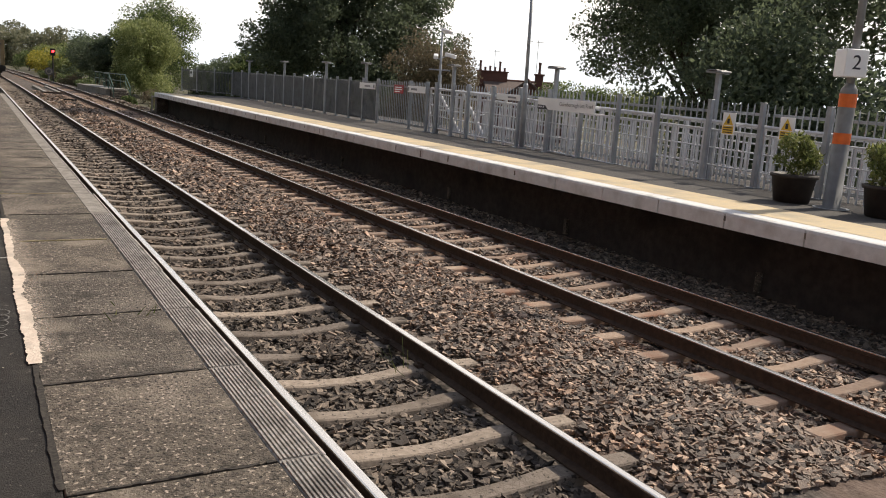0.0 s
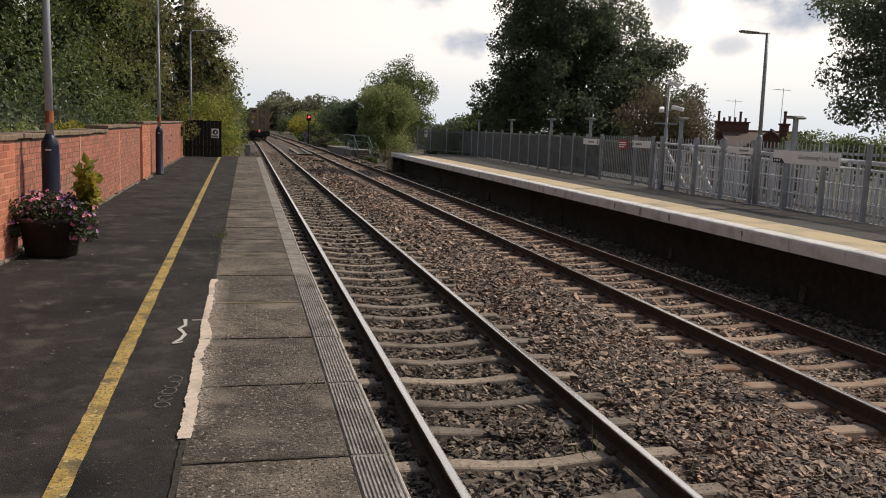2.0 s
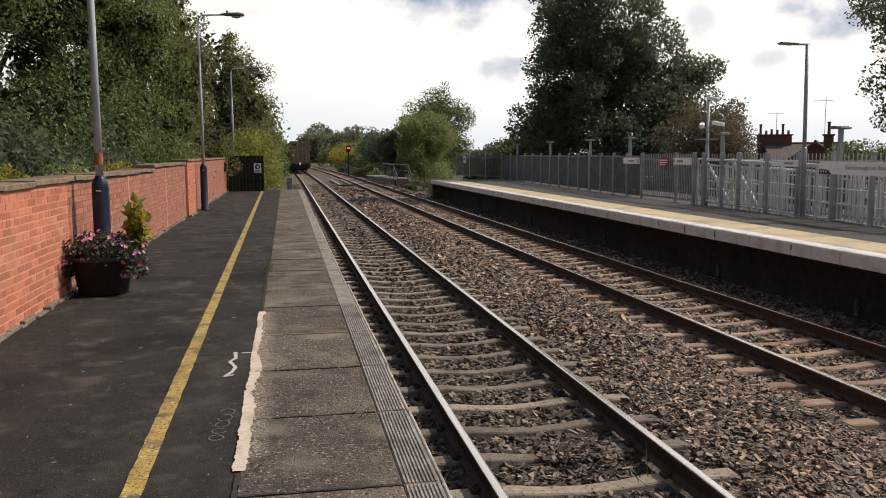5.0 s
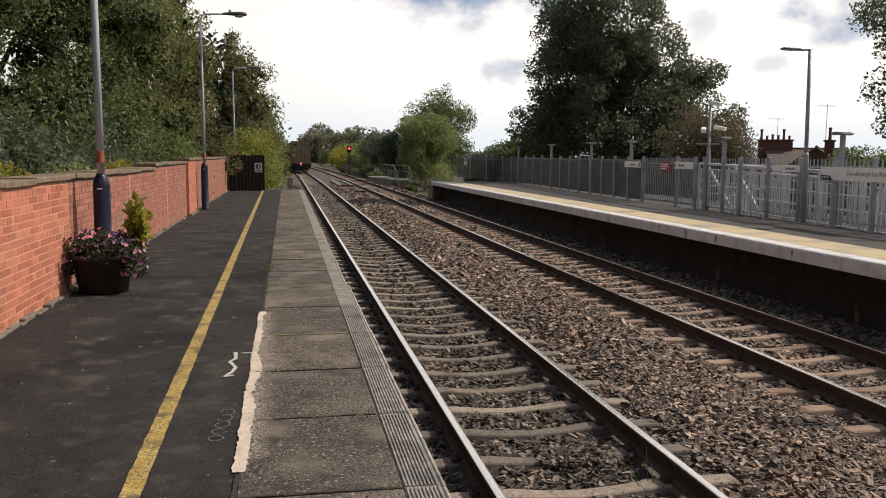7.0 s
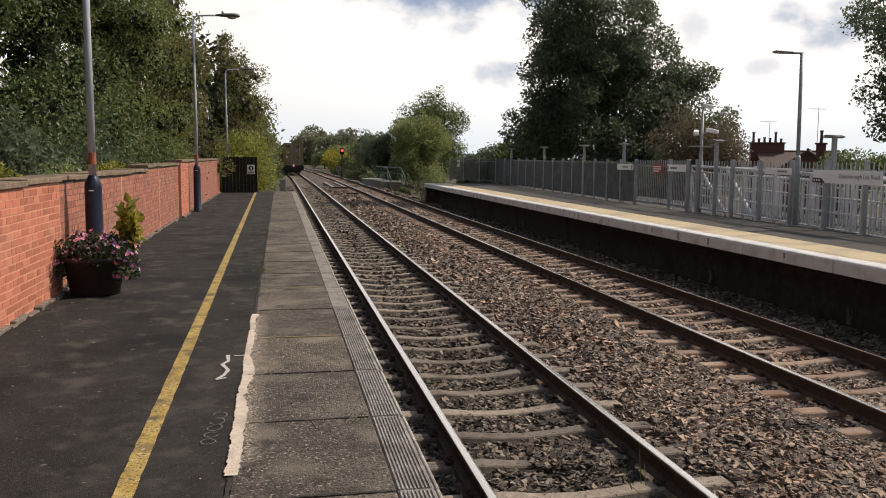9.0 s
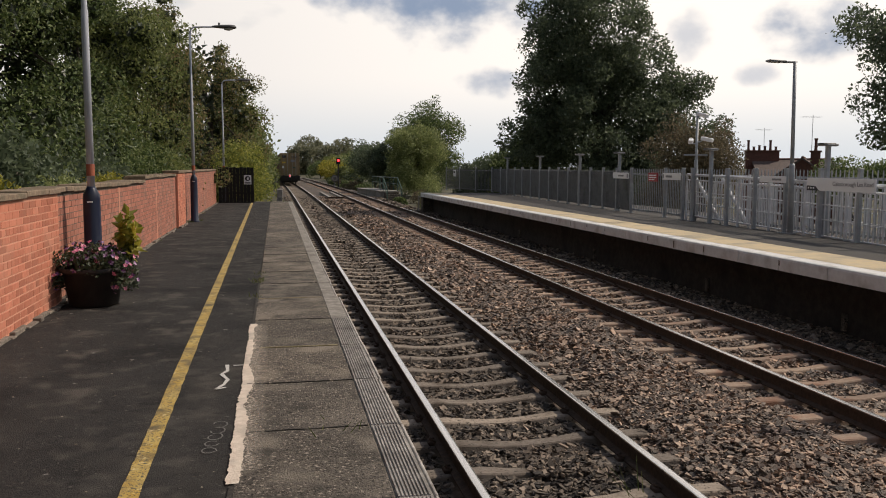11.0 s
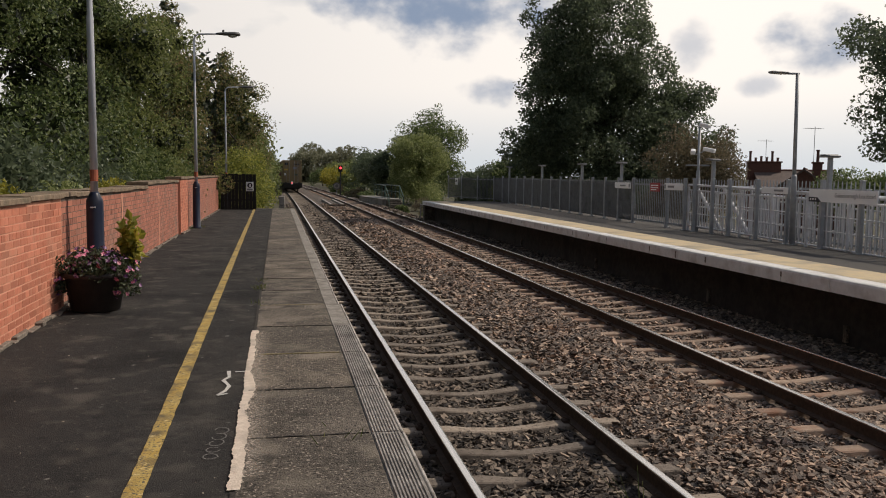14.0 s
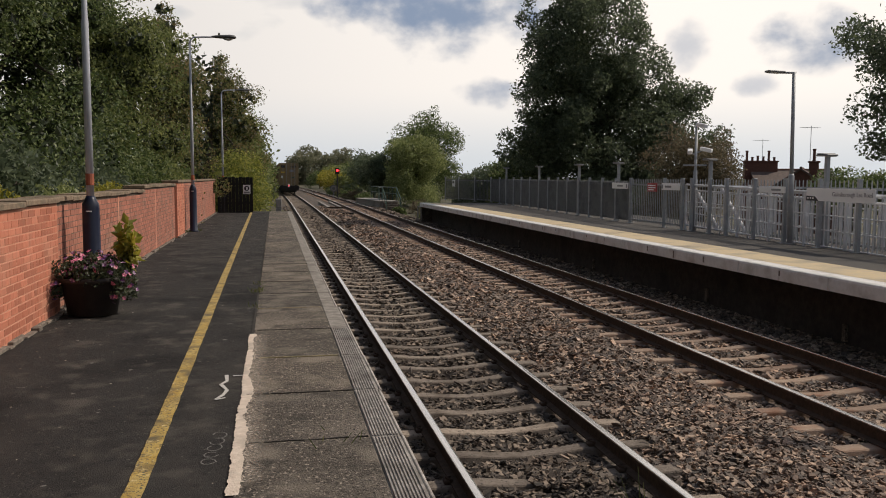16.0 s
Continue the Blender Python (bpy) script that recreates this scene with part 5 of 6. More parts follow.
def container(parent, y0, y1, material):
    """A high-cube shipping container with corner posts, ribbed sides, door leaves and lock rods."""
    z0, z1, w = 1.15, 4.05, 1.22
    b = part("container", boxed(-w + 0.03, y0 + 0.06, z0 + 0.05, w - 0.03, y1, z1 - 0.03), material, parent, "tan painted steel shipping container")
    fr = bmesh.new()
    for x in (-w, w - 0.12):
        for y in (y0, y1 - 0.12):
            box(fr, x, y, z0, x + 0.12, y + 0.12, z1, 0.01)
    for z in (z0, z1 - 0.12):
        for x in (-w, w - 0.1):
            box(fr, x, y0 + 0.12, z, x + 0.1, y1 - 0.12, z + 0.12)
        box(fr, -w + 0.12, y0, z, w - 0.12, y0 + 0.1, z + 0.12)
    part("corner_frame", fr, material, b)
    n = int((y1 - y0) / 0.28)
    for x in (-w + 0.012, w - 0.03):
        ribs = bmesh.new()
        for i in range(n):
            box(ribs, x, y0 + 0.3 + i * 0.27, z0 + 0.15, x + 0.018, y0 + 0.42 + i * 0.27, z1 - 0.15)
        part("side_panel", ribs, material, b, "ribbed steel side")
    return b


def train():
    t = thing("freight_train", (0.7525 + bend(110.0), 110.0, 0), "departing freight train of tan containers on flat wagons", "train", rz=0.7)
    wheel = lathe([(0.38, -0.07), (0.42, -0.06), (0.46, -0.05), (0.46, 0.06), (0.3, 0.07)], 20, pose(0, 0, 0, 0, 90, 0))
    wm = bpy.data.meshes.new("wheel")
    wheel.to_mesh(wm)
    wheel.free()
    wm.materials.append(BLACK_METAL)
    for i in range(5):
        y = i * 15.5
        w = part("wagon", boxed(-1.3, y, 0.85, 1.3, y + 14.4, 1.14, 0.03), BLACK_METAL, t, "black flat wagon")
        part("headstock", boxed(-1.25, y - 0.12, 0.5, 1.25, y + 0.02, 1.1, 0.02), BLACK_METAL, w)
        for s in (-0.87, 0.87):
            part("buffer", lathe([(0.08, 0), (0.08, 0.3), (0.24, 0.31), (0.24, 0.38)], 16, pose(s, y - 0.1, 0.98, 90, 0, 0)), BLACK_METAL, w)
        part("bogie", boxed(-1.0, y + 1.0, 0.3, 1.0, y + 4.2, 0.8, 0.05), BLACK_METAL, w)
        part("bogie", boxed(-1.0, y + 10.2, 0.3, 1.0, y + 13.4, 0.8, 0.05), BLACK_METAL, w)
        for yy in (1.6, 3.6, 10.8, 12.8):
            for s in (-0.7525, 0.7525):
                part_of("wheel", wm, None, w).location = (s, y + yy, 0.46)
        container(w, y + 0.5, y + 13.0, CONTAINER if i % 3 != 1 else CONTAINER_RED)
    d = part("door_leaves", boxed(-1.07, 0.49, 1.3, -0.02, 0.55, 3.9, 0.01), CONTAINER, t, "container doors with lock rods and placards")
    part("door_leaf", boxed(0.02, 0.49, 1.3, 1.07, 0.55, 3.9, 0.01), CONTAINER, t)
    for x in (-0.75, -0.3, 0.3, 0.75):
        part("lock_rod", tube([(x, 0.46, 1.2), (x, 0.46, 4.0)], 0.02, 6), GALV, t)
    for x0, x1, z0, z1, m in ((-0.95, -0.5, 3.45, 3.75, SIGN_DARK), (0.2, 0.95, 3.5, 3.6, SIGN_DARK), (-1.0, -0.55, 2.75, 2.95, SIGN_YELLOW), (-1.0, -0.75, 2.1, 2.4, SIGN_WHITE), (0.35, 0.7, 2.1, 2.25, GREEN_METAL), (0.1, 0.6, 2.9, 3.2, SIGN_GREY)):
        part("placard", boxed(x0, 0.478, z0, x1, 0.488, z1), m, t)
    lamp = part("tail_lamp", boxed(-0.15, -0.2, 0.95, 0.05, -0.1, 1.35, 0.02), SIGN_WHITE, t, "red tail lamp")
    part("tail_lens", lathe([(0.08, 0), (0.06, 0.03)], 12, pose(-0.05, -0.2, 1.12, 90, 0, 0)), TAIL_GLOW, lamp)


# ---- houses beyond the fence ----
def house(at, rz, length, depth, eaves, ridge, label, stacks):
    t = thing("house", at, label, "house", "brick terrace", rz=rz)
    wall = part("wall", boxed(-length / 2, -depth / 2, 0, length / 2, depth / 2, eaves), HOUSE_BRICK, t, "dark red brick walls")
    bm = bmesh.new()
    L, D = length / 2 + 0.15, depth / 2 + 0.3
    pr = [(-D, eaves - 0.1), (0, ridge), (D, eaves - 0.1), (D, eaves - 0.25), (0, ridge - 0.15), (-D, eaves - 0.25)]
    a = [bm.verts.new((-L, y, z)) for y, z in pr]
    b = [bm.verts.new((L, y, z)) for y, z in pr]
    for i in range(6):
        j = (i + 1) % 6
        bm.faces.new((a[i], a[j], b[j], b[i]))
    bm.faces.new(a)
    bm.faces.new(b)
    bmesh.ops.recalc_face_normals(bm, faces=bm.faces)
    part("roof", bm, ROOF, t, "weathered brown tiled roof")
    for s in (-1, 1):
        bm = bmesh.new()
        f = [[bm.verts.new((s * (length / 2 - d), y, z)) for y, z in ((-depth / 2, eaves - 0.3), (depth / 2, eaves - 0.3), (0, ridge - 0.14))] for d in (0.01, 0.25)]
        for i in range(3):
            bm.faces.new((f[0][i], f[0][(i + 1) % 3], f[1][(i + 1) % 3], f[1][i]))
        bm.faces.new(f[0])
        bm.faces.new(f[1])
        bmesh.ops.recalc_face_normals(bm, faces=bm.faces)
        part("gable", bm, HOUSE_BRICK, t)
    part("ridge_tiles", tube([(-L, 0, ridge + 0.02), (L, 0, ridge + 0.02)], 0.1, 6), HOUSE_BRICK, t)
    for x, y, w, h, pots in stacks:
        s = part("chimney", boxed(x - w / 2, y - 0.35, ridge - 0.9, x + w / 2, y + 0.35, ridge + h, 0.02), HOUSE_BRICK, t, "sooty brick chimney stack")
        part("chimney_cap", boxed(x - w / 2 - 0.1, y - 0.45, ridge + h - 0.12, x + w / 2 + 0.1, y + 0.45, ridge + h, 0.02), HOUSE_BRICK, s)
        for i in range(pots):
            xx = x - w / 2 + w * (i + 0.5) / pots
            part("chimney_pot", lathe([(0.14, 0), (0.11, 0.1), (0.11, 0.42), (0.14, 0.45), (0.14, 0.5)], 10, Matrix.Translation((xx, y, ridge + h)) @ Matrix.Diagonal((1, 1, (1.9, 0.7, 0.95, 0.8)[i % 4], 1))), HOUSE_BRICK, s)
    return t


def aerial(at, h, label):
    t = thing("tv_aerial", at, label, "aerial", "roof aerials")
    part("mast", tube([(0, 0, 0), (0, 0, h)], 0.022, 6), GALV, t)
    part("boom", tube([(-0.9, 0, h - 0.15), (0.7, 0.2, h - 0.15)], 0.014, 6), GALV, t)
    for i in range(7):
        part("element", tube([(-0.8 + i * 0.23, -0.3, h - 0.15), (-0.8 + i * 0.23, 0.4, h - 0.15)], 0.009, 5), GALV, t)


# ---- assembly ----
build_ground()
build_near_platform()
build_far_platform()
west = west_lamp("grey lamp column with navy blue base beside the wall")
west.matrix_basis = pose(-3.62, 10.75, ZN)
copy_thing(west, pose(-3.71, 24.75, ZN, 0, 0, 0))
copy_thing(west, pose(-3.74, 39.6, ZN, 0, 0, 0))
east_lamp()
number_lamp()
tub_planter((-3.49, 10.05, ZN), 21, 0.98, LEAF_TUB, "dark tub of pink and purple flowers beside the wall", True)
yellow_shrub((-3.13, 10.2, ZN + 0.36))
tub_planter((8.5, 7.75, ZF), 22, 0.92, LEAF_LIGHT, "dark tub with upright green leaves by the fence", False)
tub_planter((8.62, 6.35, ZF), 23, 0.95, LEAF_LIGHT, "dark tub with upright green leaves by the fence", False)

FX = 9.36
palisade([(FX, y) for y in (4.2, 5.45, 6.7, 7.95, 9.19, 10.32, 11.6, 12.72, 13.88, 15.05, 16.22, 17.4, 18.6, 19.4, 20.35, 20.85)], "grey steel palisade fence with spiked pales", back=0.2)
palisade([(9.4, 22.0), (9.4, 24.3)], "dark narrow section of grey palisade fence", 0.115, None, (0, 1))
palisade([(9.4, 24.3), (9.47, 25.6), (9.53, 26.9), (9.6, 28.25), (9.67, 29.6), (9.74, 30.95), (9.81, 32.3), (9.88, 33.7), (9.96, 35.2), (10.04, 36.8), (10.12, 38.4), (10.2, 40.0), (10.28, 41.6), (10.36, 43.2), (10.46, 45.4)], "grey steel palisade fence of close flat pales", 0.095, PALE_LOW)
palisade([(10.46, 45.4), (9.9, 47.0), (9.4, 49.0), (9.0, 51.0)], "grey palisade fence returning past the platform end", 0.13, PALE_LOW, (0,))
sign_board("notice_sign", 9.2, 49.2, 49.9, 1.75, 2.15, SIGN_WHITE, "small white notice on the palisade", ((0.15, 0.85, 0.5, 0.3),), SIGN_DARK)
palisade([(9.36, 20.85), (9.4, 22.0)], "short grey palisade panel beside the gate", 0.1, None, (0,))
white_ramp_rail(9.44, 4.0, 20.8, 1.82, 2.14, "white painted metal railing of a ramp", 0.115)
white_ramp_rail(10.3, 4.0, 20.8, 1.76, 2.06, "white painted metal railing of a ramp", 0.24)
white_ramp_rail(11.4, 4.0, 21.0, 1.5, 1.9, "white painted metal railing of a ramp", 0.2)
gate_leaf()
station_sign()
sign_board("fence_sign", 9.29, 16.12, 17.1, 2.0, 2.14, SIGN_WHITE, "long white fence sign with small lettering", ((0.5, 0.85, 0.35, 0.3),))
sign_board("fence_sign", 9.33, 20.95, 22.02, 1.98, 2.17, SIGN_WHITE, "white fence sign with dark arrow panel", ((0.2, 0.55, 0.35, 0.3), (0.02, 0.08, 0.2, 0.6)))
sign_board("fence_sign", 9.36, 24.42, 25.65, 1.97, 2.16, SIGN_WHITE, "white fence sign with small lettering", ((0.35, 0.7, 0.35, 0.25), (0.9, 0.97, 0.2, 0.6)))
sign_board("notice_sign", 9.33, 22.35, 22.95, 1.92, 2.17, SIGN_RED, "red notice on the palisade", ((0.1, 0.9, 0.65, 0.12), (0.1, 0.9, 0.4, 0.12), (0.1, 0.7, 0.15, 0.12)), SIGN_WHITE)
for y in (9.66, 8.48):
    s = sign_board("warning_sign", 9.28, y, y + 0.27, 1.74, 2.11, SIGN_WHITE, "white and yellow hazard warning sign on the fence", ())
    part("yellow_panel", boxed(-0.016, 0.02, 0.02, -0.0125, 0.25, 0.15), SIGN_YELLOW, s)
    bm = bmesh.new()
    bm.faces.new([bm.verts.new(p) for p in ((-0.0145, 0.03, 0.165), (-0.0145, 0.24, 0.165), (-0.0145, 0.135, 0.35))])
    part("triangle", bm, SIGN_YELLOW, s)
    part("triangle_mark", boxed(-0.0175, 0.11, 0.19, -0.015, 0.16, 0.27), SIGN_DARK, s)
    for i in range(3):
        part("lettering", boxed(-0.019, 0.04, 0.035 + i * 0.04, -0.0165, 0.23, 0.05 + i * 0.04), SIGN_DARK, s)
for x, y in ((9.5, 10.35), (9.5, 15.05), (9.55, 19.75), (9.55, 25.6), (9.68, 29.55), (9.97, 35.25), (10.3, 41.7)):
    flood_post(x, y, "grey post with a flat floodlight above the fence")
cctv_mast()
hoarding()
crossing_deck()
stepped_stage()
platform_end_rail()
signal_post()
train()

house((46.2, 71.0, -4.2), -18, 7.0, 7.5, 5.2, 7.3, "dark brick house with tiled roof beyond the fence", ((-2.7, 0.0, 3.0, 0.85, 6),))
house((40.6, 61.0, -4.2), 54, 8.0, 6.4, 5.0, 7.3, "dark brick house with tiled roof beyond the fence", ((-2.2, -0.9, 1.5, 0.55, 2),))
aerial((43.6, 71.5, 3.9), 2.1, "television aerial on a roof")
aerial((39.6, 58.6, 3.2), 3.2, "television aerial on a roof")

# ---- trees and bushes ----
lobes = crown_clumps((21.0, 44.0, 4.4), (3.2, 2.6, 3.3), 211, 50, (0.12, 0.28)) + crown_clumps((14.0, 45.0, 4.0), (2.0, 2.4, 3.2), 212, 34, (0.14, 0.3)) + crown_clumps((18.7, 45.0, 7.0), (2.9, 3.0, 3.4), 213, 44, (0.12, 0.26))
lobes += crown_clumps((12.7, 45.0, 4.4), (2.1, 2.2, 2.6), 218, 30, (0.12, 0.28)) + crown_clumps((15.4, 45.0, 6.8), (4.8, 4.2, 8.6), 217, 70, (0.035, 0.085))
tree((17.8, 45.0, -2.5), 15, (15.4, 45.0, 6.6), (4.2, 4.0, 8.4), LEAF_DARK, 0.18, 118000, 11, "tall dark leafy tree behind the fence", 170, 0.4, lobes, skirt=True, rad=(0.08, 0.19))
tree((17.2, 42.5, -2.0), 4, (17.2, 42.5, 1.2), (4.6, 1.8, 2.6), LEAF_DARK, 0.2, 14000, 216, "dark bush below the tall tree", 50, 0.1, category="bush", name="bush", skirt=True)
tree((35.2, 47.5, -3.0), 5, (35.2, 47.5, 1.4), (3.4, 3.0, 1.8), LEAF_MID, 0.2, 9000, 214, "leafy bush before the houses", 36, 0.12, category="bush", name="bush", skirt=True)
tree((38.6, 45.0, -3.0), 5, (38.6, 45.0, 1.2), (3.0, 3.0, 1.6), LEAF_LIGHT, 0.2, 8000, 215, "light green bush before the houses", 36, 0.12, category="bush", name="bush", skirt=True)
tree((12.8, 49.0, -1.5), 6, (13.4, 49, 1.8), (2.2, 2.5, 2.4), LEAF_MID, 0.2, 12000, 12, "leafy bush beside the tall tree", 40, 0.15, category="bush", name="bush", skirt=True)
tree((19.0, 37.0, -2.5), 6, (18.2, 37.0, 2.0), (2.4, 2.4, 3.2), LEAF_RUST, 0.13, 22000, 13, "rusty brown bushy tree behind the fence", 60, 0.18, skirt=True)
tree((24.4, 24.5, -3.5), 12, (23.5, 24.5, 6.1), (6.2, 6.0, 4.7), LEAF_DARK, 0.155, 74000, 14, "broad dark leafy tree behind the fence", 190, 0.42, low=-0.85, rad=(0.07, 0.16))
tree((30.0, 15.5, -3.5), 12, (29.5, 15.5, 5.2), (7.5, 7.0, 5.6), LEAF_DARK, 0.27, 36000, 15, "broad dark leafy tree behind the fence", 90, 0.42, low=-0.75)
tree((20.0, 17.5, -3.2), 5, (20.0, 17.5, 1.6), (3.0, 5.0, 4.0), LEAF_DARK, 0.2, 24000, 16, "dark bush below the trees", 50, 0.12, category="bush", name="bush", skirt=True)
tree((17.5, 9.0, -2.8), 5, (18.0, 9.0, 1.6), (3.0, 5.0, 4.0), LEAF_DARK, 0.22, 20000, 17, "dark bush below the trees", 50, 0.12, category="bush", name="bush", skirt=True)
tree((13.6, 82.0, -0.5), 8, (13.6, 82.0, 4.2), (3.7, 3.2, 4.2), LEAF_MID, 0.2, 40000, 18, "rounded green tree beside the line", 90, 0.22, crown_clumps((13.6, 82.0, 4.4), (4.0, 3.4, 4.5), 220, 60, (0.06, 0.14)), skirt=True, rad=(0.24, 0.38))
tree((10.6, 72.5, -0.5), 6, (10.5, 72.5, 2.9), (2.6, 2.4, 3.4), LEAF_PALE, 0.16, 36000, 19, "pale green tree beside the line", 70, 0.16, crown_clumps((10.6, 72.5, 3.2), (2.9, 2.6, 3.8), 219, 46, (0.06, 0.13)), skirt=True, rad=(0.2, 0.34))
tree((13.5, 55.0, -0.8), 4, (13.8, 55.5, 1.4), (2.4, 3.0, 2.5), LEAF_DARK, 0.17, 15000, 20, "leafy bush behind the platform end", 36, 0.1, category="bush", name="bush", skirt=True)
tree((12.9, 60.0, -0.8), 4, (12.9, 60.0, 1.2), (1.7, 2.0, 2.1), LEAF_DARK, 0.17, 10000, 23, "dark bush behind the platform end", 36, 0.1, category="bush", name="bush", skirt=True)
tree((17.0, 58.0, -1.5), 6, (17.2, 58.0, 1.4), (3.0, 3.0, 2.6), LEAF_MID, 0.2, 12000, 21, "leafy bush behind the platform end", 36, 0.1, category="bush", name="bush", skirt=True)
for i, (x, y, r) in enumerate(((7.6, 49.5, 0.7), (8.3, 53.0, 0.9), (9.0, 57.0, 1.1), (9.3, 62.0, 1.0), (7.4, 60.0, 0.5), (8.9, 80.0, 1.0), (7.6, 87.0, 1.1), (7.2, 94.0, 1.2), (7.0, 102.0, 1.2), (7.4, 110.0, 1.3), (6.6, 118.0, 1.2))):
    tree((x, y, -0.5), 1, (x, y, r * 0.35 - 0.3), (r, r * 1.6, r * 0.7), (LEAF_MID, LEAF_RUST)[i % 2], 0.1 if i < 5 else 0.16, 2200, 130 + i, "low scrub beside the line", 24, 0.03, category="bush", name="scrub", skirt=True, group="lineside scrub")
tree((12.2, 48.5, -0.5), 3, (12.0, 48.5, 1.0), (1.2, 1.5, 1.4), LEAF_LIGHT, 0.14, 5000, 22, "light green bush past the fence end", 24, 0.06, category="bush", name="bush", skirt=True)
for i, (x, y, h, r) in enumerate(((8.9, 83, 5.0, 1.7), (9.4, 93, 5.2, 2.4), (10.0, 104, 5.8, 3.4))):
    tree((x, y, -0.5), h, (x, y, h / 2 - 0.1), (r, r, h / 2 + 0.1), LEAF_DARK, 0.22, 10000, 30 + i, "dense green bush beside the line", 44, 0.12, category="bush", name="bush", skirt=True, group="lineside bushes")
for i, (x, y, h, r) in enumerate(((8.6, 122, 3.6, 2.6), (7.6, 140, 3.8, 2.6))):
    tree((x, y, -0.5), h, (x, y, h / 2 - 0.1), (r, r * 1.5, h / 2), LEAF_YELLOW, 0.28, 5000, 40 + i, "yellow-green bush beside the line", 30, 0.1, category="bush", name="bush", skirt=True, group="lineside bushes")

for i, (x, y, h, r) in enumerate(((11.8, 78, 3.4, 2.0), (8.2, 112, 2.6, 1.8), (11.5, 116, 5.5, 3.4), (12.0, 132, 5.0, 3.6), (9.5, 156, 4.0, 2.8), (11.0, 172, 5.0, 3.6), (8.5, 190, 4.0, 3.0), (13.0, 195, 6.0, 4.0))):
    tree((x, y, -0.5), h, (x, y, h / 2 - 0.1), (r, r * 1.4, h / 2), (LEAF_MID, LEAF_LIGHT)[i % 2], 0.3, 5000, 110 + i, "dense green bush beside the line", 36, 0.1, category="bush", name="bush", skirt=True, group="lineside bushes")

# row behind the brick wall, leaning over it
ROW = [(-7.4, 8.0, 5.0, 3.0, 4.0, 7.0, LEAF_MID), (-8.0, 14.5, 6.0, 3.6, 4.2, 8.0, LEAF_MID), (-7.9, 21.5, 5.6, 3.4, 4.2, 7.0, LEAF_MID), (-7.0, 28.5, 4.6, 3.2, 4.2, 5.2, LEAF_LIGHT), (-6.3, 36.0, 4.5, 2.9, 4.2, 4.7, LEAF_OLIVE), (-4.6, 46.5, 5.2, 2.9, 3.8, 3.9, LEAF_OLIVE), (-4.6, 53.0, 3.4, 2.5, 5.0, 4.6, LEAF_LIGHT)]
for i, (x, y, zc, hx, hy, hz, leaf) in enumerate(ROW):
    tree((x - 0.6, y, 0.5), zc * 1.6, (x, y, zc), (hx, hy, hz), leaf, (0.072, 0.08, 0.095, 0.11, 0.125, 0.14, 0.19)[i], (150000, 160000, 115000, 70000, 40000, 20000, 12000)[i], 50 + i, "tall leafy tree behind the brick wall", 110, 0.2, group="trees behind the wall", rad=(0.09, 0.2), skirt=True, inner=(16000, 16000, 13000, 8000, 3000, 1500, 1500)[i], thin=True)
for i, (y, leaf) in enumerate(((5.5, LEAF_DARK), (12.0, LEAF_DARK), (18.5, LEAF_DARK), (25.5, LEAF_MID), (33.0, LEAF_MID))):
    tree((-5.4, y, 0.5), 3, (-5.2, y, 1.6), (0.9, 3.6, 1.5), leaf, 0.12, 7000, 80 + i, "low leafy undergrowth behind the brick wall", 44, 0.06, category="bush", name="bush", group="undergrowth behind the wall", skirt=True, rad=(0.14, 0.3))
for i, y in enumerate((6.5, 9.6, 12.8, 16.5)):
    tree((-4.55, y, 0.6), 2, (-4.5, y, 1.97), (0.16, 1.3, 0.22), (LEAF_PALE, LEAF_YELLOW)[i % 2], 0.07, 900, 180 + i, "pale weeds showing over the wall's coping", 26, 0.02, category="plant", name="weed", group="weeds behind the wall", rad=(0.2, 0.4))
tree((-10.2, 11.5, 0.5), 12, (-10.2, 11.5, 5.5), (1.8, 6.0, 7.0), LEAF_DARK, 0.24, 12000, 62, "tall dark tree deep behind the brick wall", 60, 0.2, skirt=True)
tree((-4.2, 43.5, 0.0), 4, (-3.2, 43.5, 1.5), (1.4, 3.0, 2.3), LEAF_LIME, 0.13, 18000, 60, "yellow-green bush beside the platform end", 40, 0.08, category="bush", name="bush", skirt=True)
for i, y in enumerate((62, 74, 88, 104, 122, 144, 170)):
    tree((-5.0, y, 0.0), 6, (-4.3, y, 2.8), (2.6, 7.5, 4.0), (LEAF_LIGHT if i < 3 else LEAF_MID), 0.3, 9000, 70 + i, "overgrown green bank of bushes beside the line", 50, 0.12, category="bush", name="bush", skirt=True, group="lineside bushes", rad=(0.2, 0.36))


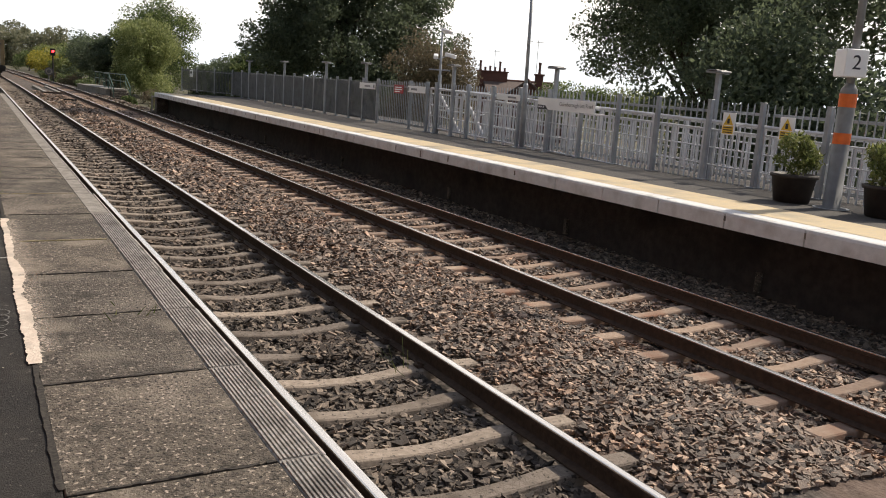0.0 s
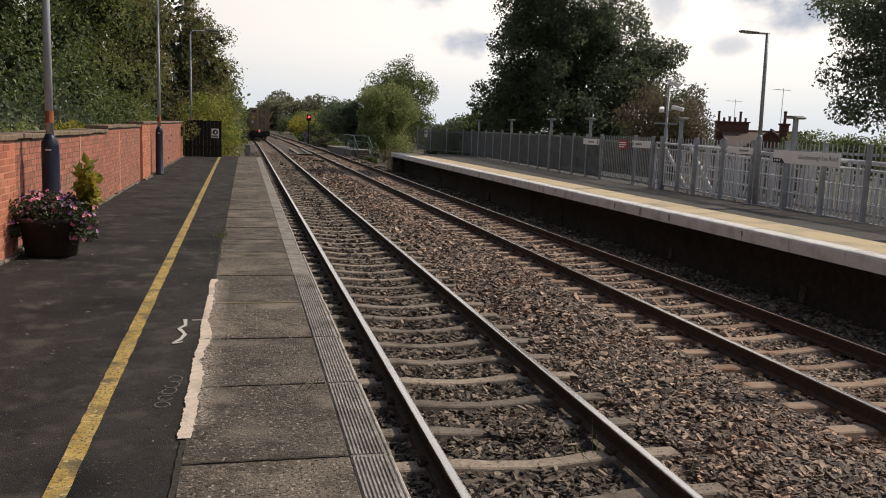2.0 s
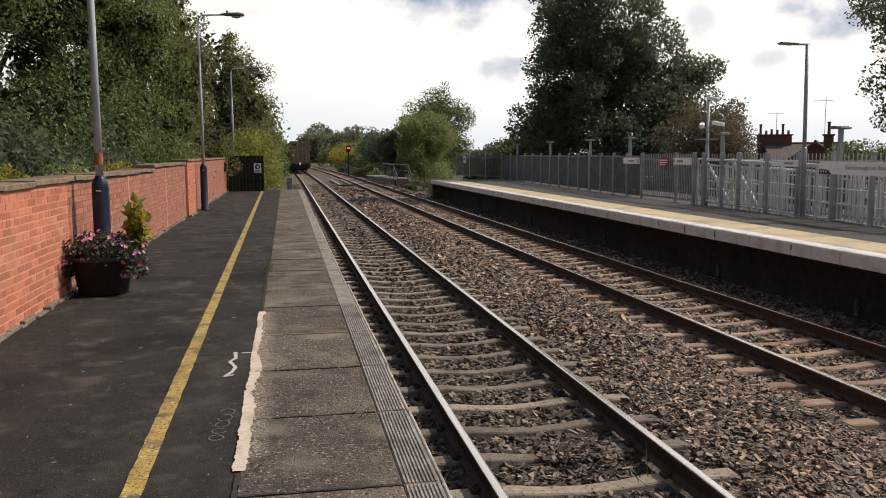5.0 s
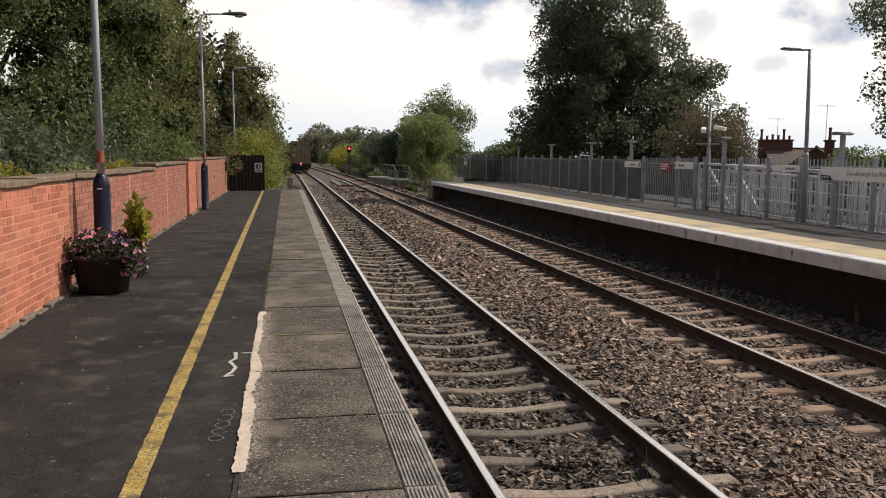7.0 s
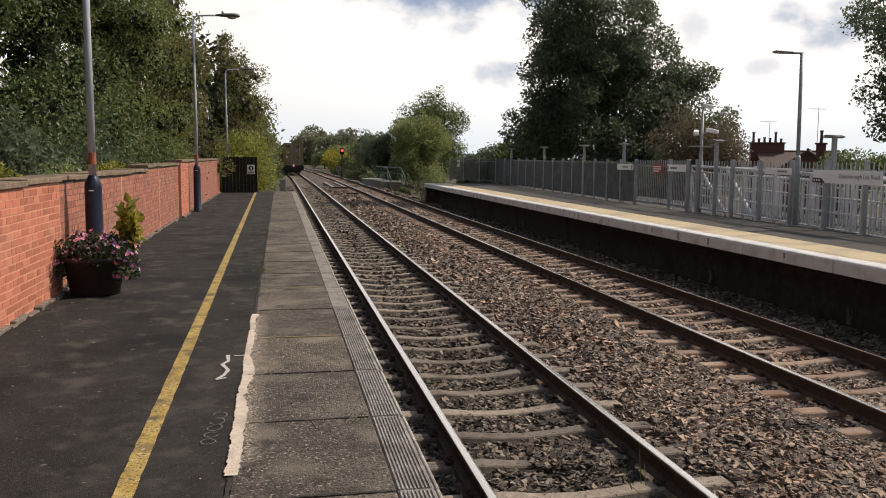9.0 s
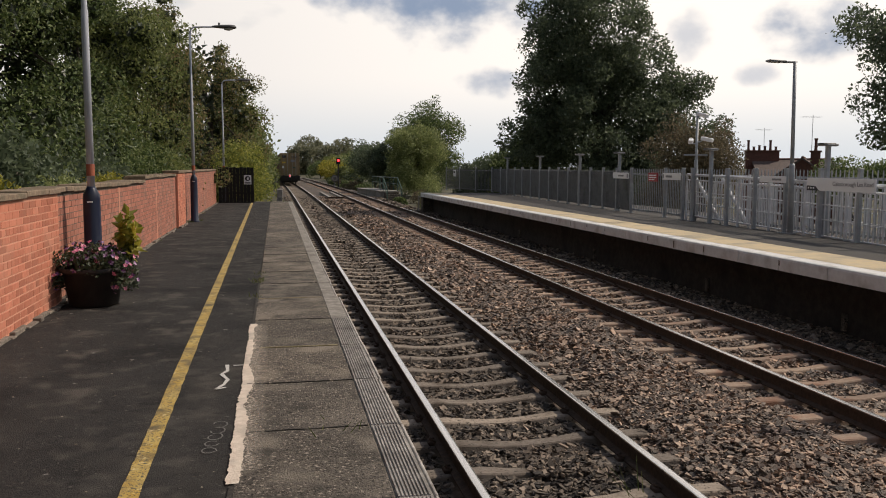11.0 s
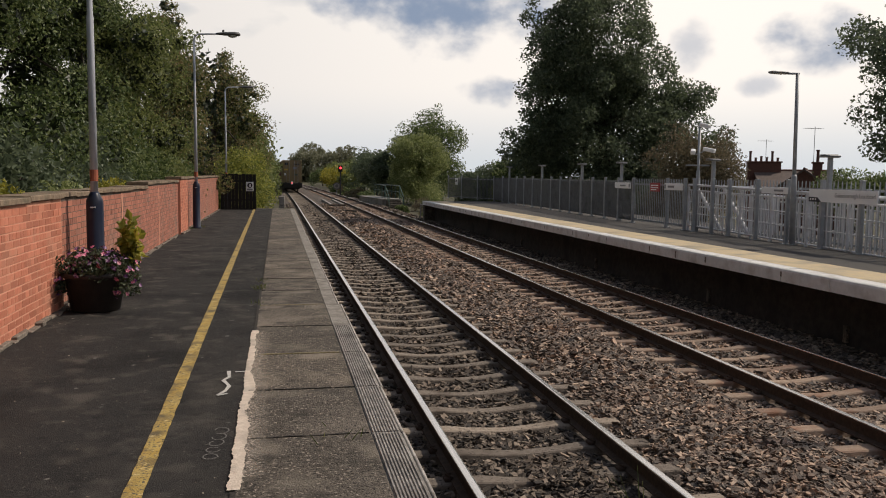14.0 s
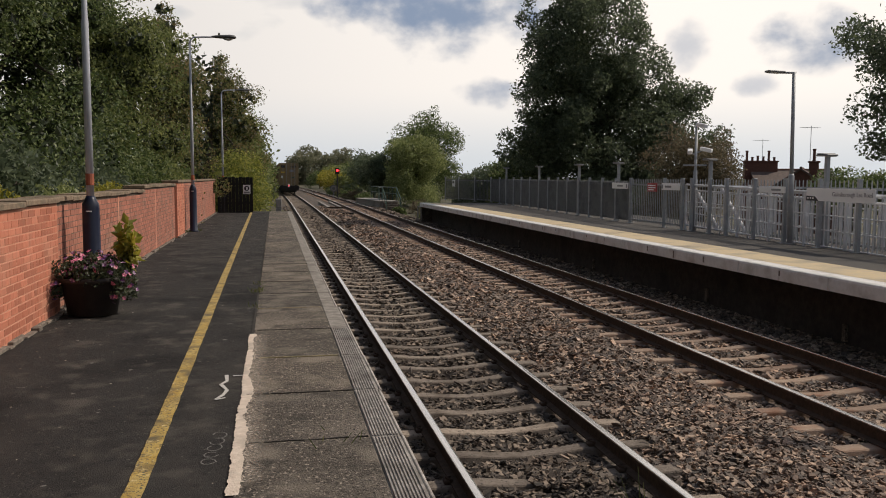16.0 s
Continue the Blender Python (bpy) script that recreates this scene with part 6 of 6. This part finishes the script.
def far_woods():
    """A wooded rise: heaps of crowns from the ground up, and a hazy hedge line to the right."""
    g = np.random.default_rng(90)
    cl = []
    for x, y, top, r in ((2.5, 236, 5.5, 3.0), (5.5, 240, 9.0, 4.0), (8.2, 246, 11.5, 3.6), (11.5, 246, 9.5, 4.0), (14.5, 240, 8.5, 4.0), (17.3, 236, 10.5, 3.0), (21, 240, 8.0, 4.5), (26, 240, 6.5, 5.0), (32, 236, 7.0, 6.0), (42, 236, 6.0, 6.0), (-10, 235, 6.0, 7.0), (-20, 235, 8.0, 8.0)):
        for _ in range(34):
            d = g.normal(size=3)
            d /= np.linalg.norm(d)
            rr = r * g.uniform(0.18, 0.36)
            z = 1.0 + (top - r * 0.9 - 1.0) * g.random() if g.random() < 0.5 else top - r * 0.9
            cl.append((x + d[0] * r * 0.8, y + d[1] * r * 0.8, max(0.8, z + abs(d[2]) * r * 0.75), rr))
    for _ in range(190):
        x = g.uniform(-2, 30)
        cl.append((x, 238 + g.uniform(-6, 8), g.uniform(0.8, 8.0 if 3 < x < 20 else 4.0), g.uniform(1.2, 2.2)))
    for i in range(60):
        cl.append((62 + i * 7 + g.uniform(-3, 3), 170 + g.uniform(-20, 60), g.uniform(-2, 1.2), g.uniform(3, 4.6)))
    tagged(part_of("far_woods", leaf_cloud("far_woods", clump_points(cl, 62000, 91), 0.68, 92), LEAF_FAR_HAZE), "hazy wooded rise beyond the line", "woods", kind="stuff")


far_woods()


def weeds():
    """Grass tufts in the platform joints, along the wall's foot and the ballast's edge."""
    g = np.random.default_rng(95)
    spots = [(-1.69, 11.6, 34), (-1.7, 10.2, 8), (-1.67, 12.4, 10), (-3.84, 24.4, 30), (-3.6, 25.0, 26), (-3.85, 18.2, 8), (-1.2, 4.97, 3), (1.28, 5.75, 5), (-1.0, 4.94, 3), (-3.85, 13.5, 6), (-3.84, 29.0, 20)]
    vs, qs = [], []
    for x, y, n in spots:
        for _ in range(n):
            px, py = x + g.normal() * 0.05, y + g.normal() * 0.1
            z = ZN if x < 0 else -0.19
            h = g.uniform(0.02, 0.07) if x < 0 else g.uniform(0.15, 0.3)
            lean = g.normal(size=2) * h * 0.5
            w = 0.004
            k = len(vs)
            vs += [(px - w, py, z), (px + w, py, z), (px + lean[0] + w * 0.4, py + lean[1], z + h), (px + lean[0] - w * 0.4, py + lean[1], z + h)]
            qs.append((k, k + 1, k + 2, k + 3))
    tagged(part_of("weeds", mesh_np("weeds", vs, qs), GRASS), "small grass tufts growing from cracks", "grass", kind="stuff")


weeds()


def litter():
    """Bits of dead leaf and paper on the near platform, more of them along the wall."""
    g = np.random.default_rng(97)
    n = 260
    x = np.where(g.random(n) < 0.4, g.uniform(-3.8, -3.2, n), g.uniform(-3.8, -1.2, n))
    y = 3.5 + 24 * g.random(n) ** 1.6
    c = np.stack([x, y, np.full(n, ZN + 0.008)], 1)
    me = leaf_cloud("litter", c, 0.022, 98, 0.0, 0.6)
    co = np.empty(n * 12, np.float32)
    me.vertices.foreach_get("co", co)
    co = co.reshape(-1, 3)
    co[:, 2] = ZN + 0.003 + (co[:, 2] - ZN) * 0.15
    me.vertices.foreach_set("co", co.ravel())
    tagged(part_of("litter", me, LITTER), "scattered dead leaves and paper bits on the tarmac", "litter", kind="stuff")


litter()

# ---- pieces of the setting: tracks, stones and bricks ----
build_track("track_near", 0.7525, *SLEEPER_NEAR, SLEEPER, "railway track on concrete sleepers with bright rails")
build_track("track_far", 4.8525, *SLEEPER_FAR, SLEEPER_RUST, "railway track on rust-stained concrete sleepers")
build_ballast()
brick_wall()
